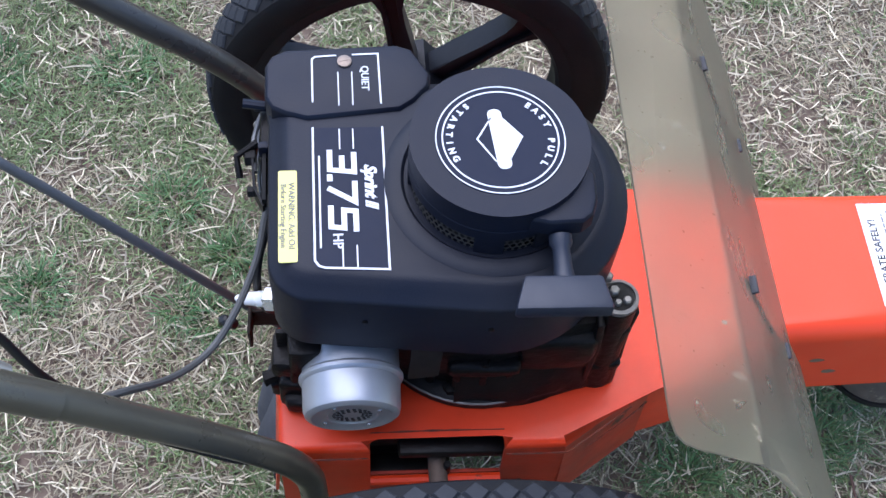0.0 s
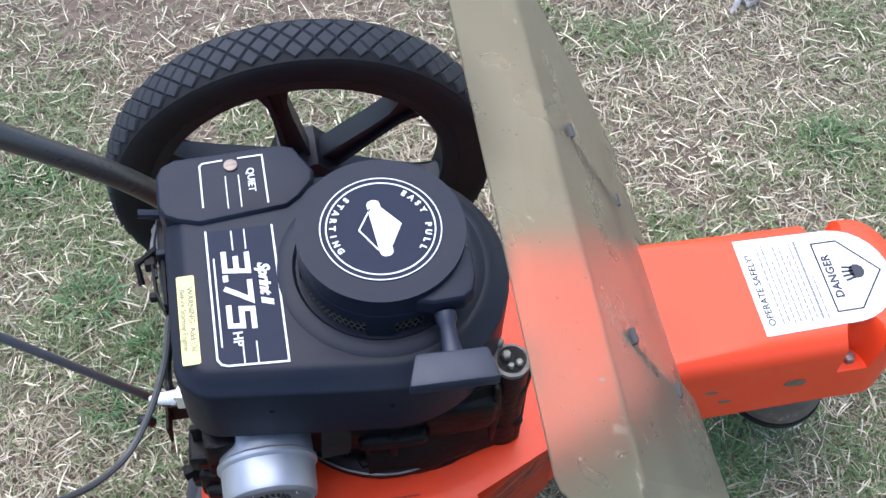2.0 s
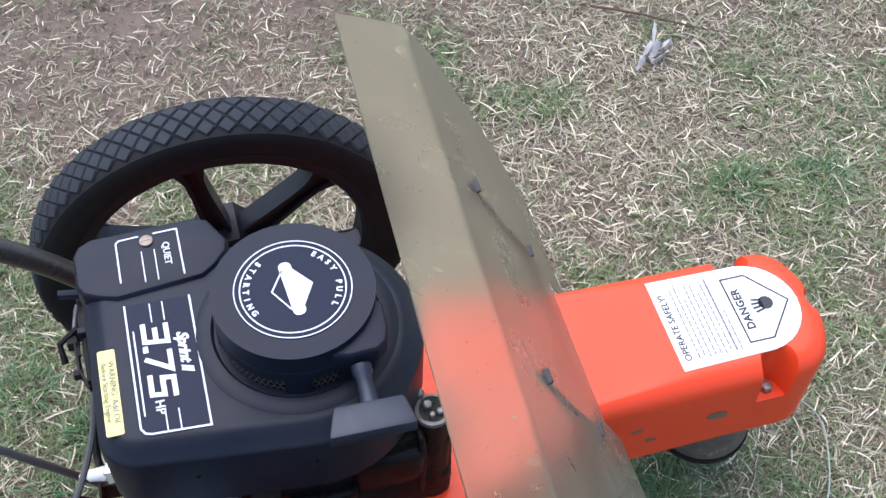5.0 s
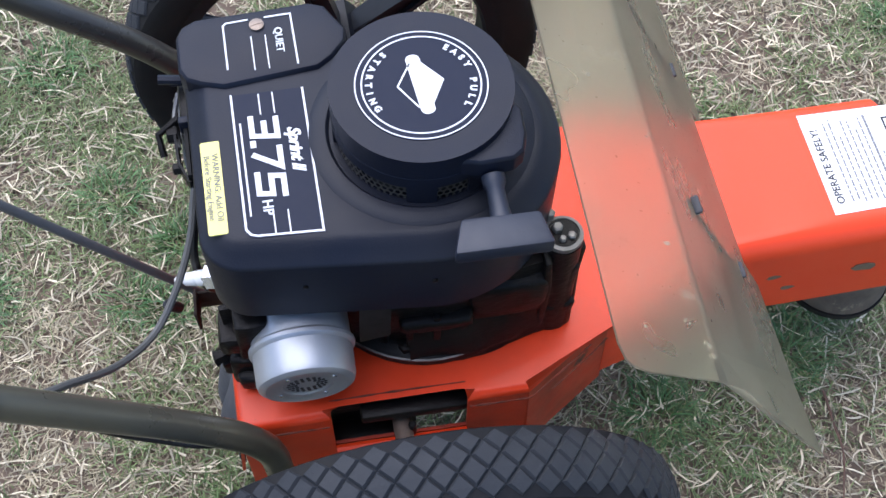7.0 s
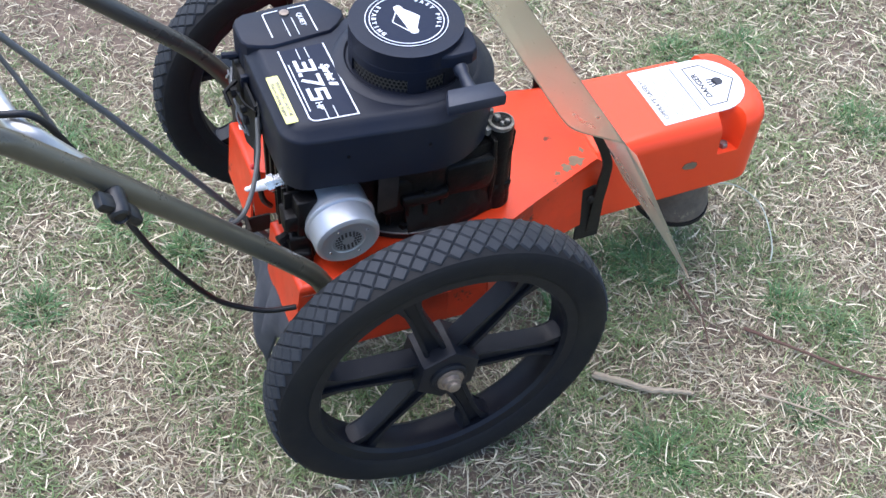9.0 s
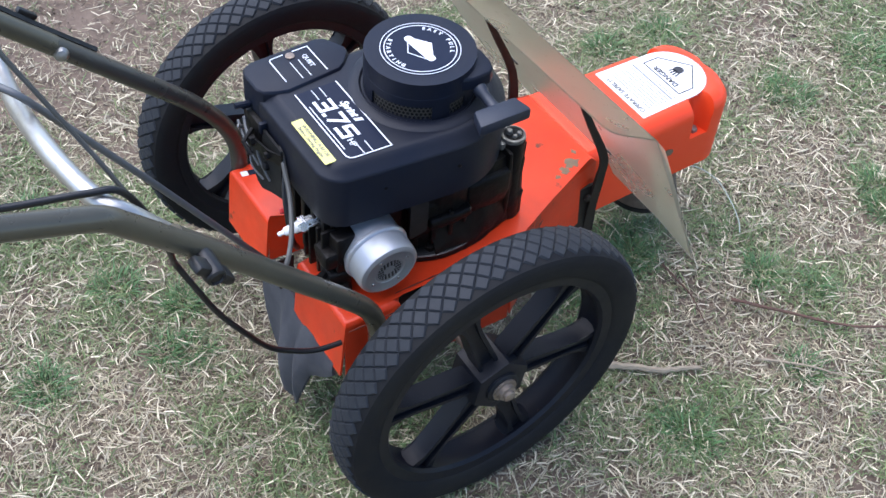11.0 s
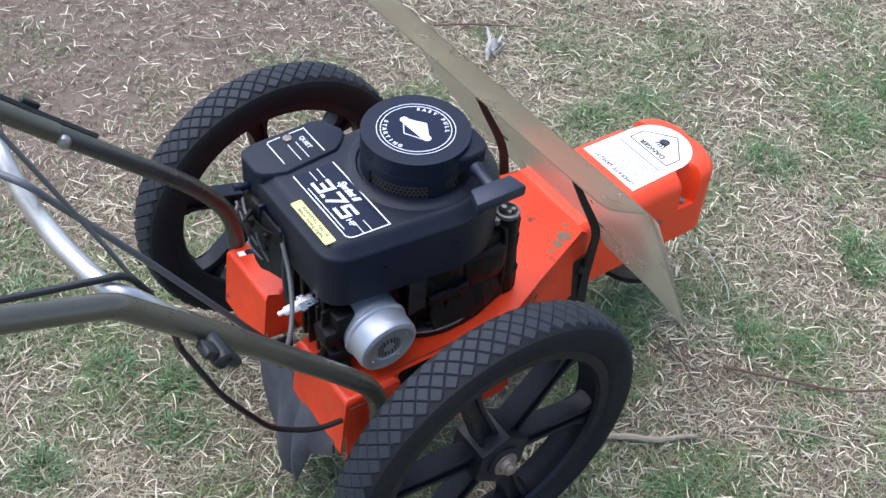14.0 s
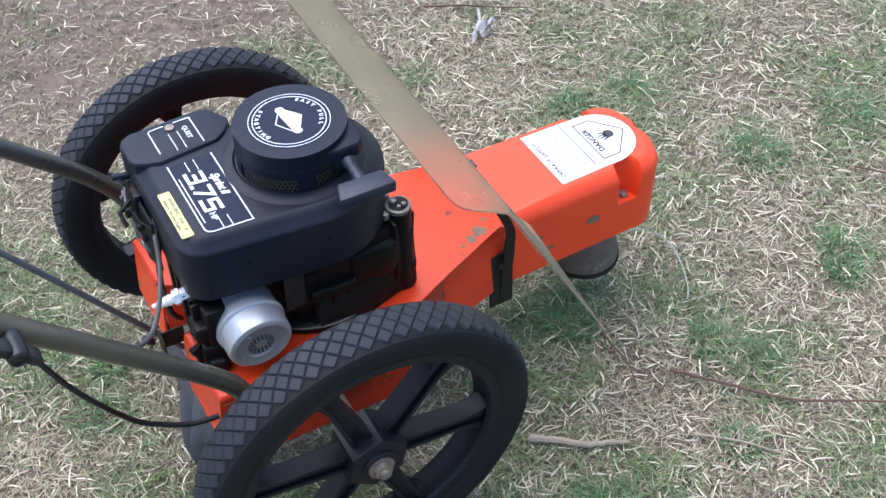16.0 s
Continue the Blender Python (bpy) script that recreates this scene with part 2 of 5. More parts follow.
def thing(name, label, category, at=(0, 0, 0), group="", kind=""):
    ob = new(name)
    ob.empty_display_size = 0.05
    ob.location = at
    return tagged(ob, label, category, group, kind)


def ring_faces(bm, a, b):
    n = len(a)
    for i in range(n):
        bm.faces.new((a[i], a[(i + 1) % n], b[(i + 1) % n], b[i]))


def tube(bm, pts, radius, n=12, cap=True, flat=None):
    """A pipe along points; radius a number or one for each point."""
    pts = [Vector(p) for p in pts]
    rad = radius if isinstance(radius, (list, tuple)) else [radius] * len(pts)
    side, rings = None, []
    for i, p in enumerate(pts):
        d = (pts[min(i + 1, len(pts) - 1)] - pts[max(i - 1, 0)]).normalized()
        if side is None:
            side = d.orthogonal().normalized()
        side = (side - d * side.dot(d)).normalized()
        up = d.cross(side)
        rings.append([bm.verts.new(p + rad[i] * (math.cos(2 * math.pi * k / n) * side + math.sin(2 * math.pi * k / n) * up)) for k in range(n)])
    for a, b in zip(rings, rings[1:]):
        ring_faces(bm, a, b)
    if cap:
        bm.faces.new(rings[0][::-1])
        bm.faces.new(rings[-1])


def smooth_path(pts, steps=8):
    """Catmull-Rom through the points."""
    pts = [Vector(p) for p in pts]
    out = []
    for i in range(len(pts) - 1):
        p0, p1, p2, p3 = pts[max(i - 1, 0)], pts[i], pts[i + 1], pts[min(i + 2, len(pts) - 1)]
        for k in range(steps):
            t = k / steps
            out.append(0.5 * ((2 * p1) + (p2 - p0) * t + (2 * p0 - 5 * p1 + 4 * p2 - p3) * t * t + (3 * p1 - p0 - 3 * p2 + p3) * t ** 3))
    out.append(pts[-1])
    return out


def rounded_path(pts, r, steps=6):
    """Straight runs with rounded bends."""
    pts = [Vector(p) for p in pts]
    out = [pts[0]]
    for a, b, c in zip(pts, pts[1:], pts[2:]):
        u, v = (a - b), (c - b)
        cut = min(r, u.length * 0.49, v.length * 0.49)
        s, e = b + u.normalized() * cut, b + v.normalized() * cut
        for k in range(steps + 1):
            t = k / steps
            out.append((1 - t) ** 2 * s + 2 * t * (1 - t) * b + t * t * e)
    out.append(pts[-1])
    return out


def lathe(bm, profile, m=None, n=32, close=False):
    """Turns (radius, height) round the z axis, then places it by m."""
    m = m or Matrix()
    rings = []
    for r, h in profile:
        rings.append([bm.verts.new(m @ Vector((r * math.cos(2 * math.pi * k / n), r * math.sin(2 * math.pi * k / n), h))) for k in range(n)])
    for a, b in zip(rings, rings[1:]):
        ring_faces(bm, a, b)
    if close:
        ring_faces(bm, rings[-1], rings[0])
    else:
        bm.faces.new(rings[0][::-1])
        bm.faces.new(rings[-1])


def axis_to(p, d):
    """A pose at p whose z axis runs along d."""
    return Matrix.Translation(p) @ Vector(d).to_track_quat("Z", "Y").to_matrix().to_4x4()


def prism(bm, outline, z0, z1, bevel=0.0, segments=3, m=None, bottom_bevel=False):
    """An upright solid on a flat outline, with its upper rim rounded."""
    m = m or Matrix()
    lo = [bm.verts.new(m @ Vector((x, y, z0))) for x, y in outline]
    hi = [bm.verts.new(m @ Vector((x, y, z1))) for x, y in outline]
    ring_faces(bm, lo, hi)
    bm.faces.new(lo[::-1])
    top = bm.faces.new(hi)
    if bevel:
        bmesh.ops.bevel(bm, geom=list(top.edges), offset=bevel, segments=segments, profile=0.5, affect="EDGES", clamp_overlap=True)
    return bm


def domed(bm, outline, z0, z1, r, segments=6, taper=0.0, crisp=False):
    """An upright solid on a convex outline (counter-clockwise) with a smoothly rounded shoulder."""
    n = len(outline)
    pts = [Vector(p) for p in outline]
    nrm = []
    for i in range(n):
        d = (pts[i] - pts[i - 1]).normalized() + (pts[(i + 1) % n] - pts[i]).normalized()
        nrm.append(Vector((d.y, -d.x)).normalized())
    if crisp:
        # a sloping shoulder that ends in a tight edge
        rows = [(-taper, z0), (0.0, z1 - 0.0165), (0.0006, z1 - 0.0140), (0.0022, z1 - 0.0122), (0.0042, z1 - 0.0112), (r * 0.62, z1 - 0.0058), (r, z1 - 0.0020), (r + 0.0025, z1 - 0.0006), (r + 0.006, z1)]
    else:
        rows = [(-taper, z0), (0.0, z1 - r)] + [(r * (1 - math.cos(k * math.pi / 2 / segments)), z1 - r + r * math.sin(k * math.pi / 2 / segments)) for k in range(1, segments + 1)] + [(r + 0.002, z1), (r + 0.005, z1)]
    rings = [[bm.verts.new((*(p - q * off), z)) for p, q in zip(pts, nrm)] for off, z in rows]
    for u, v in zip(rings, rings[1:]):
        ring_faces(bm, u, v)
    bm.faces.new(rings[0][::-1])
    bm.faces.new(rings[-1])


def box(bm, x0, x1, y0, y1, z0, z1, m=None):
    prism(bm, [(x0, y0), (x1, y0), (x1, y1), (x0, y1)], z0, z1, m=m)


def soft_box(bm, x0, x1, y0, y1, z0, z1, r=0.003, m=None):
    tmp = bmesh.new()
    box(tmp, x0, x1, y0, y1, z0, z1)
    bmesh.ops.bevel(tmp, geom=tmp.edges[:], offset=r, segments=2, profile=0.5, affect="EDGES", clamp_overlap=True)
    join(bm, tmp, m)


def lumpy(bm, amount, cuts=3, seed=0.0):
    """Roughens a block into an uneven casting."""
    bmesh.ops.subdivide_edges(bm, edges=bm.edges[:], cuts=cuts, use_grid_fill=True)
    for v in bm.verts:
        v.co += noise.noise_vector(v.co * 55.0 + Vector((seed, 0, 0))) * amount + noise.noise_vector(v.co * 140.0) * amount * 0.4
    return bm


def join(bm, other, m=None):
    """Adds another bmesh, placed by m, and frees it."""
    m = m or Matrix()
    made = {v: bm.verts.new(m @ v.co) for v in other.verts}
    for f in other.faces:
        bm.faces.new([made[v] for v in f.verts])
    other.free()


def arc(cx, cy, r, a0, a1, n):
    return [(cx + r * math.cos(radians(a0 + (a1 - a0) * k / n)), cy + r * math.sin(radians(a0 + (a1 - a0) * k / n))) for k in range(n + 1)]


def rounded_rect(x0, x1, y0, y1, r, n=4):
    return arc(x1 - r, y1 - r, r, 0, 90, n) + arc(x0 + r, y1 - r, r, 90, 180, n) + arc(x0 + r, y0 + r, r, 180, 270, n) + arc(x1 - r, y0 + r, r, 270, 360, n)


def stroke(bm, pts, w, z0, z1, closed=False):
    """A flat printed line of width w along points in the plane."""
    pts = [Vector(p) for p in pts]
    n = len(pts)
    left, right = [], []
    for i, p in enumerate(pts):
        before = (p - pts[i - 1]).normalized() if (i or closed) else None
        after = (pts[(i + 1) % n] - p).normalized() if (i < n - 1 or closed) else None
        d0, d1 = before or after, after or before
        m = (d0 + d1).normalized()
        side = Vector((-m.y, m.x)) * (w * 0.5 / max(0.35, m.dot(d0)))
        end = Vector((0, 0)) if (before and after) else (d0 * (w * 0.5) if before else d1 * (-w * 0.5))
        left.append(p + side + end)
        right.append(p - side + end)
    rings = [[bm.verts.new((q.x, q.y, z)) for q in row] for row in (left, right) for z in (z0, z1)]
    l0, l1, r0, r1 = rings
    for i in range(n if closed else n - 1):
        k = (i + 1) % n
        for f in ((l1[i], r1[i], r1[k], l1[k]), (l0[i], l0[k], r0[k], r0[i]), (l0[i], l1[i], l1[k], l0[k]), (r0[i], r0[k], r1[k], r1[i])):
            bm.faces.new(f)
    if not closed:
        bm.faces.new((l0[0], r0[0], r1[0], l1[0]))
        bm.faces.new((l0[-1], l1[-1], r1[-1], r0[-1]))


def strip(bm, pts, half, thick):
    """A flat bar: points of its middle line, half its width as a vector, and its thickness."""
    pts, half = [Vector(p) for p in pts], Vector(half)
    rings = []
    for i, p in enumerate(pts):
        d = (pts[min(i + 1, len(pts) - 1)] - pts[max(i - 1, 0)]).normalized()
        nrm = d.cross(half).normalized() * (thick * 0.5)
        rings.append([bm.verts.new(p + s) for s in (half + nrm, -half + nrm, -half - nrm, half - nrm)])
    for a, b in zip(rings, rings[1:]):
        ring_faces(bm, a, b)
    bm.faces.new(rings[0][::-1])
    bm.faces.new(rings[-1])


def lettering(bm, text, size, m, align="CENTER", shear=0.0, spacing=1.0, depth=0.0003, bold=0.0, wide=1.0):
    """Adds letters to bm; they lie in the plane of m."""
    cu = bpy.data.curves.new("letters", "FONT")
    cu.body, cu.size, cu.align_x, cu.align_y, cu.shear, cu.space_character, cu.extrude, cu.offset = text, size, align, "BOTTOM_BASELINE", shear, spacing, depth, bold
    cu.resolution_u = 3
    ob = new("letters", cu)
    bpy.context.view_layer.update()
    me = bpy.data.meshes.new_from_object(ob.evaluated_get(bpy.context.evaluated_depsgraph_get()))
    tmp = bmesh.new()
    tmp.from_mesh(me)
    bpy.data.objects.remove(ob)
    bpy.data.curves.remove(cu)
    bpy.data.meshes.remove(me)
    join(bm, tmp, m @ Matrix.Translation((0, -0.35 * size, 0)) @ Matrix.Diagonal((wide, 1, 1, 1)))


def lie(x, y, z, turn):
    """A pose flat on a level face, the letters' reading direction turned by degrees from +x."""
    return pose(x, y, z, 0, 0, turn)


# ---- ground ----
def axis_steps():
    fine = list(np.arange(-1.2, 2.0001, 0.03))
    far = [2.2, 2.6, 3.4, 5, 8, 14, 25, 45, 80, 150, 300]
    return [-f for f in far[::-1]] + fine + far


def ground_height(x, y):
    return 0.010 * noise.noise(Vector((x * 2.3, y * 2.3, 1.7))) + 0.005 * noise.noise(Vector((x * 9, y * 9, 4.2))) - 0.006 + 0.027 * math.exp(-(x / 0.18) ** 2 - ((abs(y) - 0.272) / 0.14) ** 2)


def bare(x, y):
    """How bare the soil lies: 1 in the worn patches."""
    d = 1.75 - math.hypot((x + 0.02) / 0.54, (y - 1.22) / 0.45)
    e = 0.80 - math.hypot((x - 0.485) / 0.065, (y + 0.18) / 0.10)
    f = 0.6 - math.hypot((x + 0.30) / 0.16, (y - 0.02) / 0.10)
    g = 0.65 - math.hypot((x - 0.42) / 0.20, (y - 0.62) / 0.22)
    n = 0.35 * noise.noise(Vector((x * 6, y * 6, 8.1)))
    return max(0.0, min(1.0, max(d, e, f * 0.8, g * 0.8) + n))


def build_ground():
    xs, ys = axis_steps(), axis_steps()
    verts = [(x, y, ground_height(x, y) if abs(x) < 3 and abs(y) < 3 else -0.006) for y in ys for x in xs]
    w = len(xs)
    faces = [(j * w + i, j * w + i + 1, (j + 1) * w + i + 1, (j + 1) * w + i) for j in range(len(ys) - 1) for i in range(w - 1)]
    me = bpy.data.meshes.new("ground")
    me.from_pydata(verts, [], faces)
    me.materials.append(SOIL)
    me.materials.append(LAWN)
    me.polygons.foreach_set("material_index", [0 if math.hypot((p.center.x - 0.33) / 1.38, (p.center.y - 0.5) / 1.38) + 0.25 * noise.noise(p.center * 3.0) < 1.0 else 1 for p in me.polygons])
    me.shade_smooth()
    return tagged(new("ground", me), "worn lawn soil, bare brown in places", "ground", kind="structure")


build_ground()


def ribbons(name, rows, mat, label, category, group="", kind="stuff"):
    """One mesh of many grass blades; each row holds the four left and four right points of a blade."""
    n = len(rows)
    co = np.asarray(rows, dtype=np.float32).reshape(n * 8, 3)
    base = (np.arange(n) * 8)[:, None, None]
    quads = np.array([[0, 4, 5, 1], [1, 5, 6, 2], [2, 6, 7, 3]])[None] + base
    me = bpy.data.meshes.new(name)
    me.vertices.add(n * 8)
    me.vertices.foreach_set("co", co.ravel())
    me.loops.add(n * 12)
    me.loops.foreach_set("vertex_index", quads.ravel().astype(np.int32))
    me.polygons.add(n * 3)
    me.polygons.foreach_set("loop_start", np.arange(0, n * 12, 4, dtype=np.int32))
    me.update(calc_edges=True)
    me.materials.append(mat)
    return tagged(new(name, me), label, category, group, kind)


def edge_fade(x, y):
    """1 over the near lawn, falling to 0 towards its edge, where the coarser blades take over."""
    d = min(x + 0.90, 1.72 - x, y + 0.80, 1.65 - y) + 0.10 * noise.noise(Vector((x * 4, y * 4, 3.3)))
    return max(0.0, min(1.0, d / 0.18))


def blades(count, seed, length, width, rise, lift, keep):
    """Points of blades: how long, how wide, how steep they stand, how high they lie, and where they grow."""
    rng = np.random.RandomState(seed)
    rows = []
    while len(rows) < count:
        x, y = rng.uniform(-0.90, 1.72), rng.uniform(-0.80, 1.65)
        if rng.rand() > keep(x, y) * edge_fade(x, y):
            continue
        ln, w = rng.uniform(*length) * rng.uniform(0.6, 1.0), rng.uniform(*width) * 0.5
        swirl = 2.6 * math.pi * noise.noise(Vector((x * 11, y * 11, seed)))
        a = swirl + rng.normal(0, 1.5) + (math.pi if rng.rand() < 0.5 else 0.0)
        el = radians(rng.uniform(*rise))
        bend = rng.normal(0, 0.62)
        z = ground_height(x, y) + rng.uniform(*lift)
        left, right = [], []
        px, py, pz = x, y, z
        droop = rng.uniform(0.1, 0.9) * el
        for k in range(4):
            s = k / 3
            ww = w * (1.0 if k < 2 else (0.75 if k == 2 else 0.2))
            aa = a + bend * s
            sx, sy = -math.sin(aa) * ww, math.cos(aa) * ww
            tilt = ww * 0.7 * math.sin(a * 7)
            left.append((px + sx, py + sy, pz + tilt))
            right.append((px - sx, py - sy, pz - tilt))
            e = el - droop * 2 * s
            step = ln / 3
            px += math.cos(aa) * math.cos(e) * step
            py += math.sin(aa) * math.cos(e) * step
            pz = max(pz + math.sin(e) * step, z - 0.004)
        rows.append(left + right)
    return rows


def green_at(x, y):
    """Where living grass stands."""
    n = noise.noise(Vector((x * 3.1, y * 3.1, 2.0))) + 0.7 * noise.noise(Vector((x * 9, y * 9, 5.0)))
    v = max(0.0, n * 2.5 - 0.28) * (1.0 - 0.55 * max(0.0, min(1.0, (x - 0.6) / 0.3)))
    ragged = 0.6 + 0.8 * noise.noise(Vector((x * 14, y * 14, 9.0)))
    for cx, cy, r in TUFTS:
        v += 1.08 * ragged * max(0.0, 1 - math.hypot(x - cx, y - cy) / (1.25 * r))
    return min(1.0, max(0.0, v) + 0.10) * (1 - 0.85 * bare(x, y))


TUFTS = [(-0.34, 0.66, 0.12), (-0.38, 0.50, 0.11), (-0.31, 0.38, 0.09), (-0.33, 0.27, 0.10), (-0.22, 0.24, 0.10), (-0.445, 0.185, 0.08), (-0.24, 0.10, 0.07), (-0.22, -0.05, 0.09), (-0.48, 0.49, 0.10), (0.42, -0.03, 0.16),
         (0.50, -0.06, 0.09), (0.31, -0.14, 0.13), (0.28, -0.32, 0.10), (0.33, -0.39, 0.11), (0.17, -0.27, 0.09), (0.64, -0.26, 0.09), (0.63, -0.10, 0.12), (0.94, -0.155, 0.09), (0.975, 0.105, 0.09), (0.65, -0.11, 0.07),
         (0.77, 0.08, 0.10), (0.88, 0.36, 0.14), (1.235, 0.25, 0.11), (1.22, 0.115, 0.13), (1.42, 0.12, 0.14), (0.88, 0.59, 0.11), (0.70, 0.39, 0.08), (0.80, 0.31, 0.09), (1.07, 0.48, 0.13), (0.675, -0.27, 0.07)]
ribbons("dead_grass", blades(185000, 3, (0.006, 0.028), (0.0006, 0.0017), (-4, 24), (0.0, 0.010), lambda x, y: 0.04 + 0.96 * (1 - 0.90 * bare(x, y)) * (1 - 0.5 * green_at(x, y)) * max(0.26, min(1.0, 0.74 + 0.85 * noise.noise(Vector((x * 5.0, y * 5.0, 0))) + 0.35 * noise.noise(Vector((x * 17, y * 17, 6)))))), STRAW, "matted dry straw-coloured dead grass on the ground", "dead grass")
ribbons("pale_straw", blades(36000, 8, (0.009, 0.047), (0.0008, 0.0025), (-3, 18), (0.003, 0.012), lambda x, y: 1 - 0.82 * bare(x, y)), PALESTRAW, "scattered pale dry stalks lying on the lawn", "straw")
ribbons("leaf_litter", blades(32000, 9, (0.004, 0.016), (0.0012, 0.0038), (-6, 25), (0.001, 0.009), lambda x, y: 0.55 + 0.45 * bare(x, y)), LITTER, "brown crumbled leaf litter among the grass", "leaf litter")
ribbons("green_grass", blades(108000, 5, (0.010, 0.038), (0.0007, 0.0018), (8, 65), (-0.001, 0.007), green_at), GREEN, "thin patches of short green grass blades", "grass")
def outer_blades(count, seed, rise):
    """Coarser blades thinning out over the lawn beyond."""
    rng = np.random.RandomState(seed)
    rows = []
    while len(rows) < count:
        r, t = 0.8 + 3.4 * rng.rand() ** 1.3, rng.uniform(0, 2 * math.pi)
        x, y = 0.3 + r * math.cos(t), 0.5 + r * math.sin(t)
        if -0.90 < x < 1.72 and -0.80 < y < 1.65 and rng.rand() < edge_fade(x, y):
            continue
        ln, w, a, el = rng.uniform(0.02, 0.06), rng.uniform(0.002, 0.0045) * 0.5, rng.uniform(0, 2 * math.pi), radians(rng.uniform(*rise))
        z = (ground_height(x, y) if abs(x) < 2.9 and abs(y) < 2.9 else -0.006) + rng.uniform(0.0, 0.006)
        px, py, pz, left, right = x, y, z, [], []
        for k in range(4):
            ww = w * (1.0, 1.0, 0.75, 0.2)[k]
            left.append((px - math.sin(a) * ww, py + math.cos(a) * ww, pz))
            right.append((px + math.sin(a) * ww, py - math.cos(a) * ww, pz))
            px, py, pz = px + math.cos(a) * math.cos(el) * ln / 3, py + math.sin(a) * math.cos(el) * ln / 3, pz + math.sin(el) * ln / 3
        rows.append(left + right)
    return rows


ribbons("dead_grass", outer_blades(52000, 21, (-2, 18)), STRAW, "dry straw-coloured grass over the lawn beyond", "dead grass")
ribbons("green_grass", outer_blades(40000, 22, (12, 60)), GREEN, "short green grass over the lawn beyond", "grass")


def grass_tuft(x, y, r, count, seed):
    """A clump of upright green blades leaning outward from its middle."""
    rng = np.random.RandomState(seed)
    rows = []
    for _ in range(count):
        a, d = rng.uniform(0, 2 * math.pi), r * math.sqrt(rng.rand()) * rng.uniform(0.5, 1.0)
        px, py = x + d * math.cos(a), y + d * math.sin(a)
        pz = ground_height(px, py) - 0.002
        ln, w = rng.uniform(0.018, 0.046), rng.uniform(0.0010, 0.0022) * 0.5
        head, el = a + rng.normal(0, 0.9), radians(rng.uniform(35, 85))
        turn = rng.uniform(0, math.pi)
        left, right = [], []
        for k in range(4):
            ww = w * (1.0, 1.0, 0.75, 0.2)[k]
            sx, sy = math.cos(turn) * ww, math.sin(turn) * ww
            left.append((px + sx, py + sy, pz))
            right.append((px - sx, py - sy, pz))
            e = el - radians(28) * k
            px, py, pz = px + math.cos(head) * math.cos(e) * ln / 3, py + math.sin(head) * math.cos(e) * ln / 3, pz + math.sin(e) * ln / 3
        rows.append(left + right)
    return ribbons("grass_tuft", rows, TUFTGREEN, "clump of fresh green grass blades on the lawn", "grass tuft", "green tufts on the lawn", "")


for k, (x, y, r, n) in enumerate(((-0.448, 0.168, 0.036, 330), (-0.213, 0.203, 0.034, 260), (-0.238, 0.116, 0.028, 180), (-0.365, 0.495, 0.050, 300), (-0.52, 0.50, 0.040, 240), (-0.275, 0.135, 0.030, 160), (-0.29, 0.285, 0.045, 260),
                                  (0.300, -0.376, 0.050, 420), (0.452, -0.052, 0.060, 460), (0.29, -0.11, 0.050, 320), (0.615, -0.205, 0.035, 240), (0.53, -0.385, 0.035, 200), (0.90, -0.20, 0.030, 180), (0.975, 0.105, 0.060, 380), (0.885, 0.365, 0.050, 260), (0.75, 0.385, 0.035, 200), (1.20, 0.11, 0.070, 420), (0.94, -0.155, 0.045, 300), (1.36, 0.12, 0.060, 320), (0.38, -0.03, 0.050, 300), (0.45, -0.075, 0.040, 260), (0.67, -0.27, 0.035, 180))):
    grass_tuft(x, y, r, n, 60 + k)

# ---- the trimmer ----
trimmer = thing("string_trimmer", "orange walk-behind string trimmer with black engine, two large spoked wheels", "string trimmer")
AXLE_X, AXLE_Z, NEAR_Y, FAR_Y = -0.004, 0.247, -0.278, 0.267
CX, CY = 0.036, -0.032      # the crankshaft's axis


# wheels
def tread_blocks(bm):
    """Lozenge blocks round the crown of the tyre, joined by their grooves."""
    count, rows = 62, 5
    corner = {}

    def low(i, j):
        key = (i % (2 * count), j)
        if key not in corner:
            v = max(-0.0248, min(0.0248, (j - rows / 2) * 0.0113))
            a, r = math.pi * i / count, crown(v) + 0.0004
            corner[key] = bm.verts.new((r * math.cos(a), v, r * math.sin(a)))
        return corner[key]

    for j in range(1, rows):
        for i in range(j % 2, 2 * count, 2):
            ring = [low(i + 1, j), low(i, j + 1), low(i - 1, j), low(i, j - 1)]
            top = []
            for di, dj in ((1, 0), (0, 1), (-1, 0), (0, -1)):
                v = max(-0.0240, min(0.0240, (j + 0.765 * dj - rows / 2) * 0.0113))
                a, r = math.pi * (i + 0.765 * di) / count, crown(v) + 0.0029
                top.append(bm.verts.new((r * math.cos(a), v, r * math.sin(a))))
            ring_faces(bm, ring, top)
            bm.faces.new(top)


def crown(v):
    """The tyre's radius at a distance v from its middle plane."""
    return 0.2128 - 7.5 * min(abs(v), 0.0275) ** 2 - 0.6 * max(0.0, abs(v) - 0.0275)


TURN_Y = Matrix.Rotation(radians(-90), 4, "X")      # z axis to +y


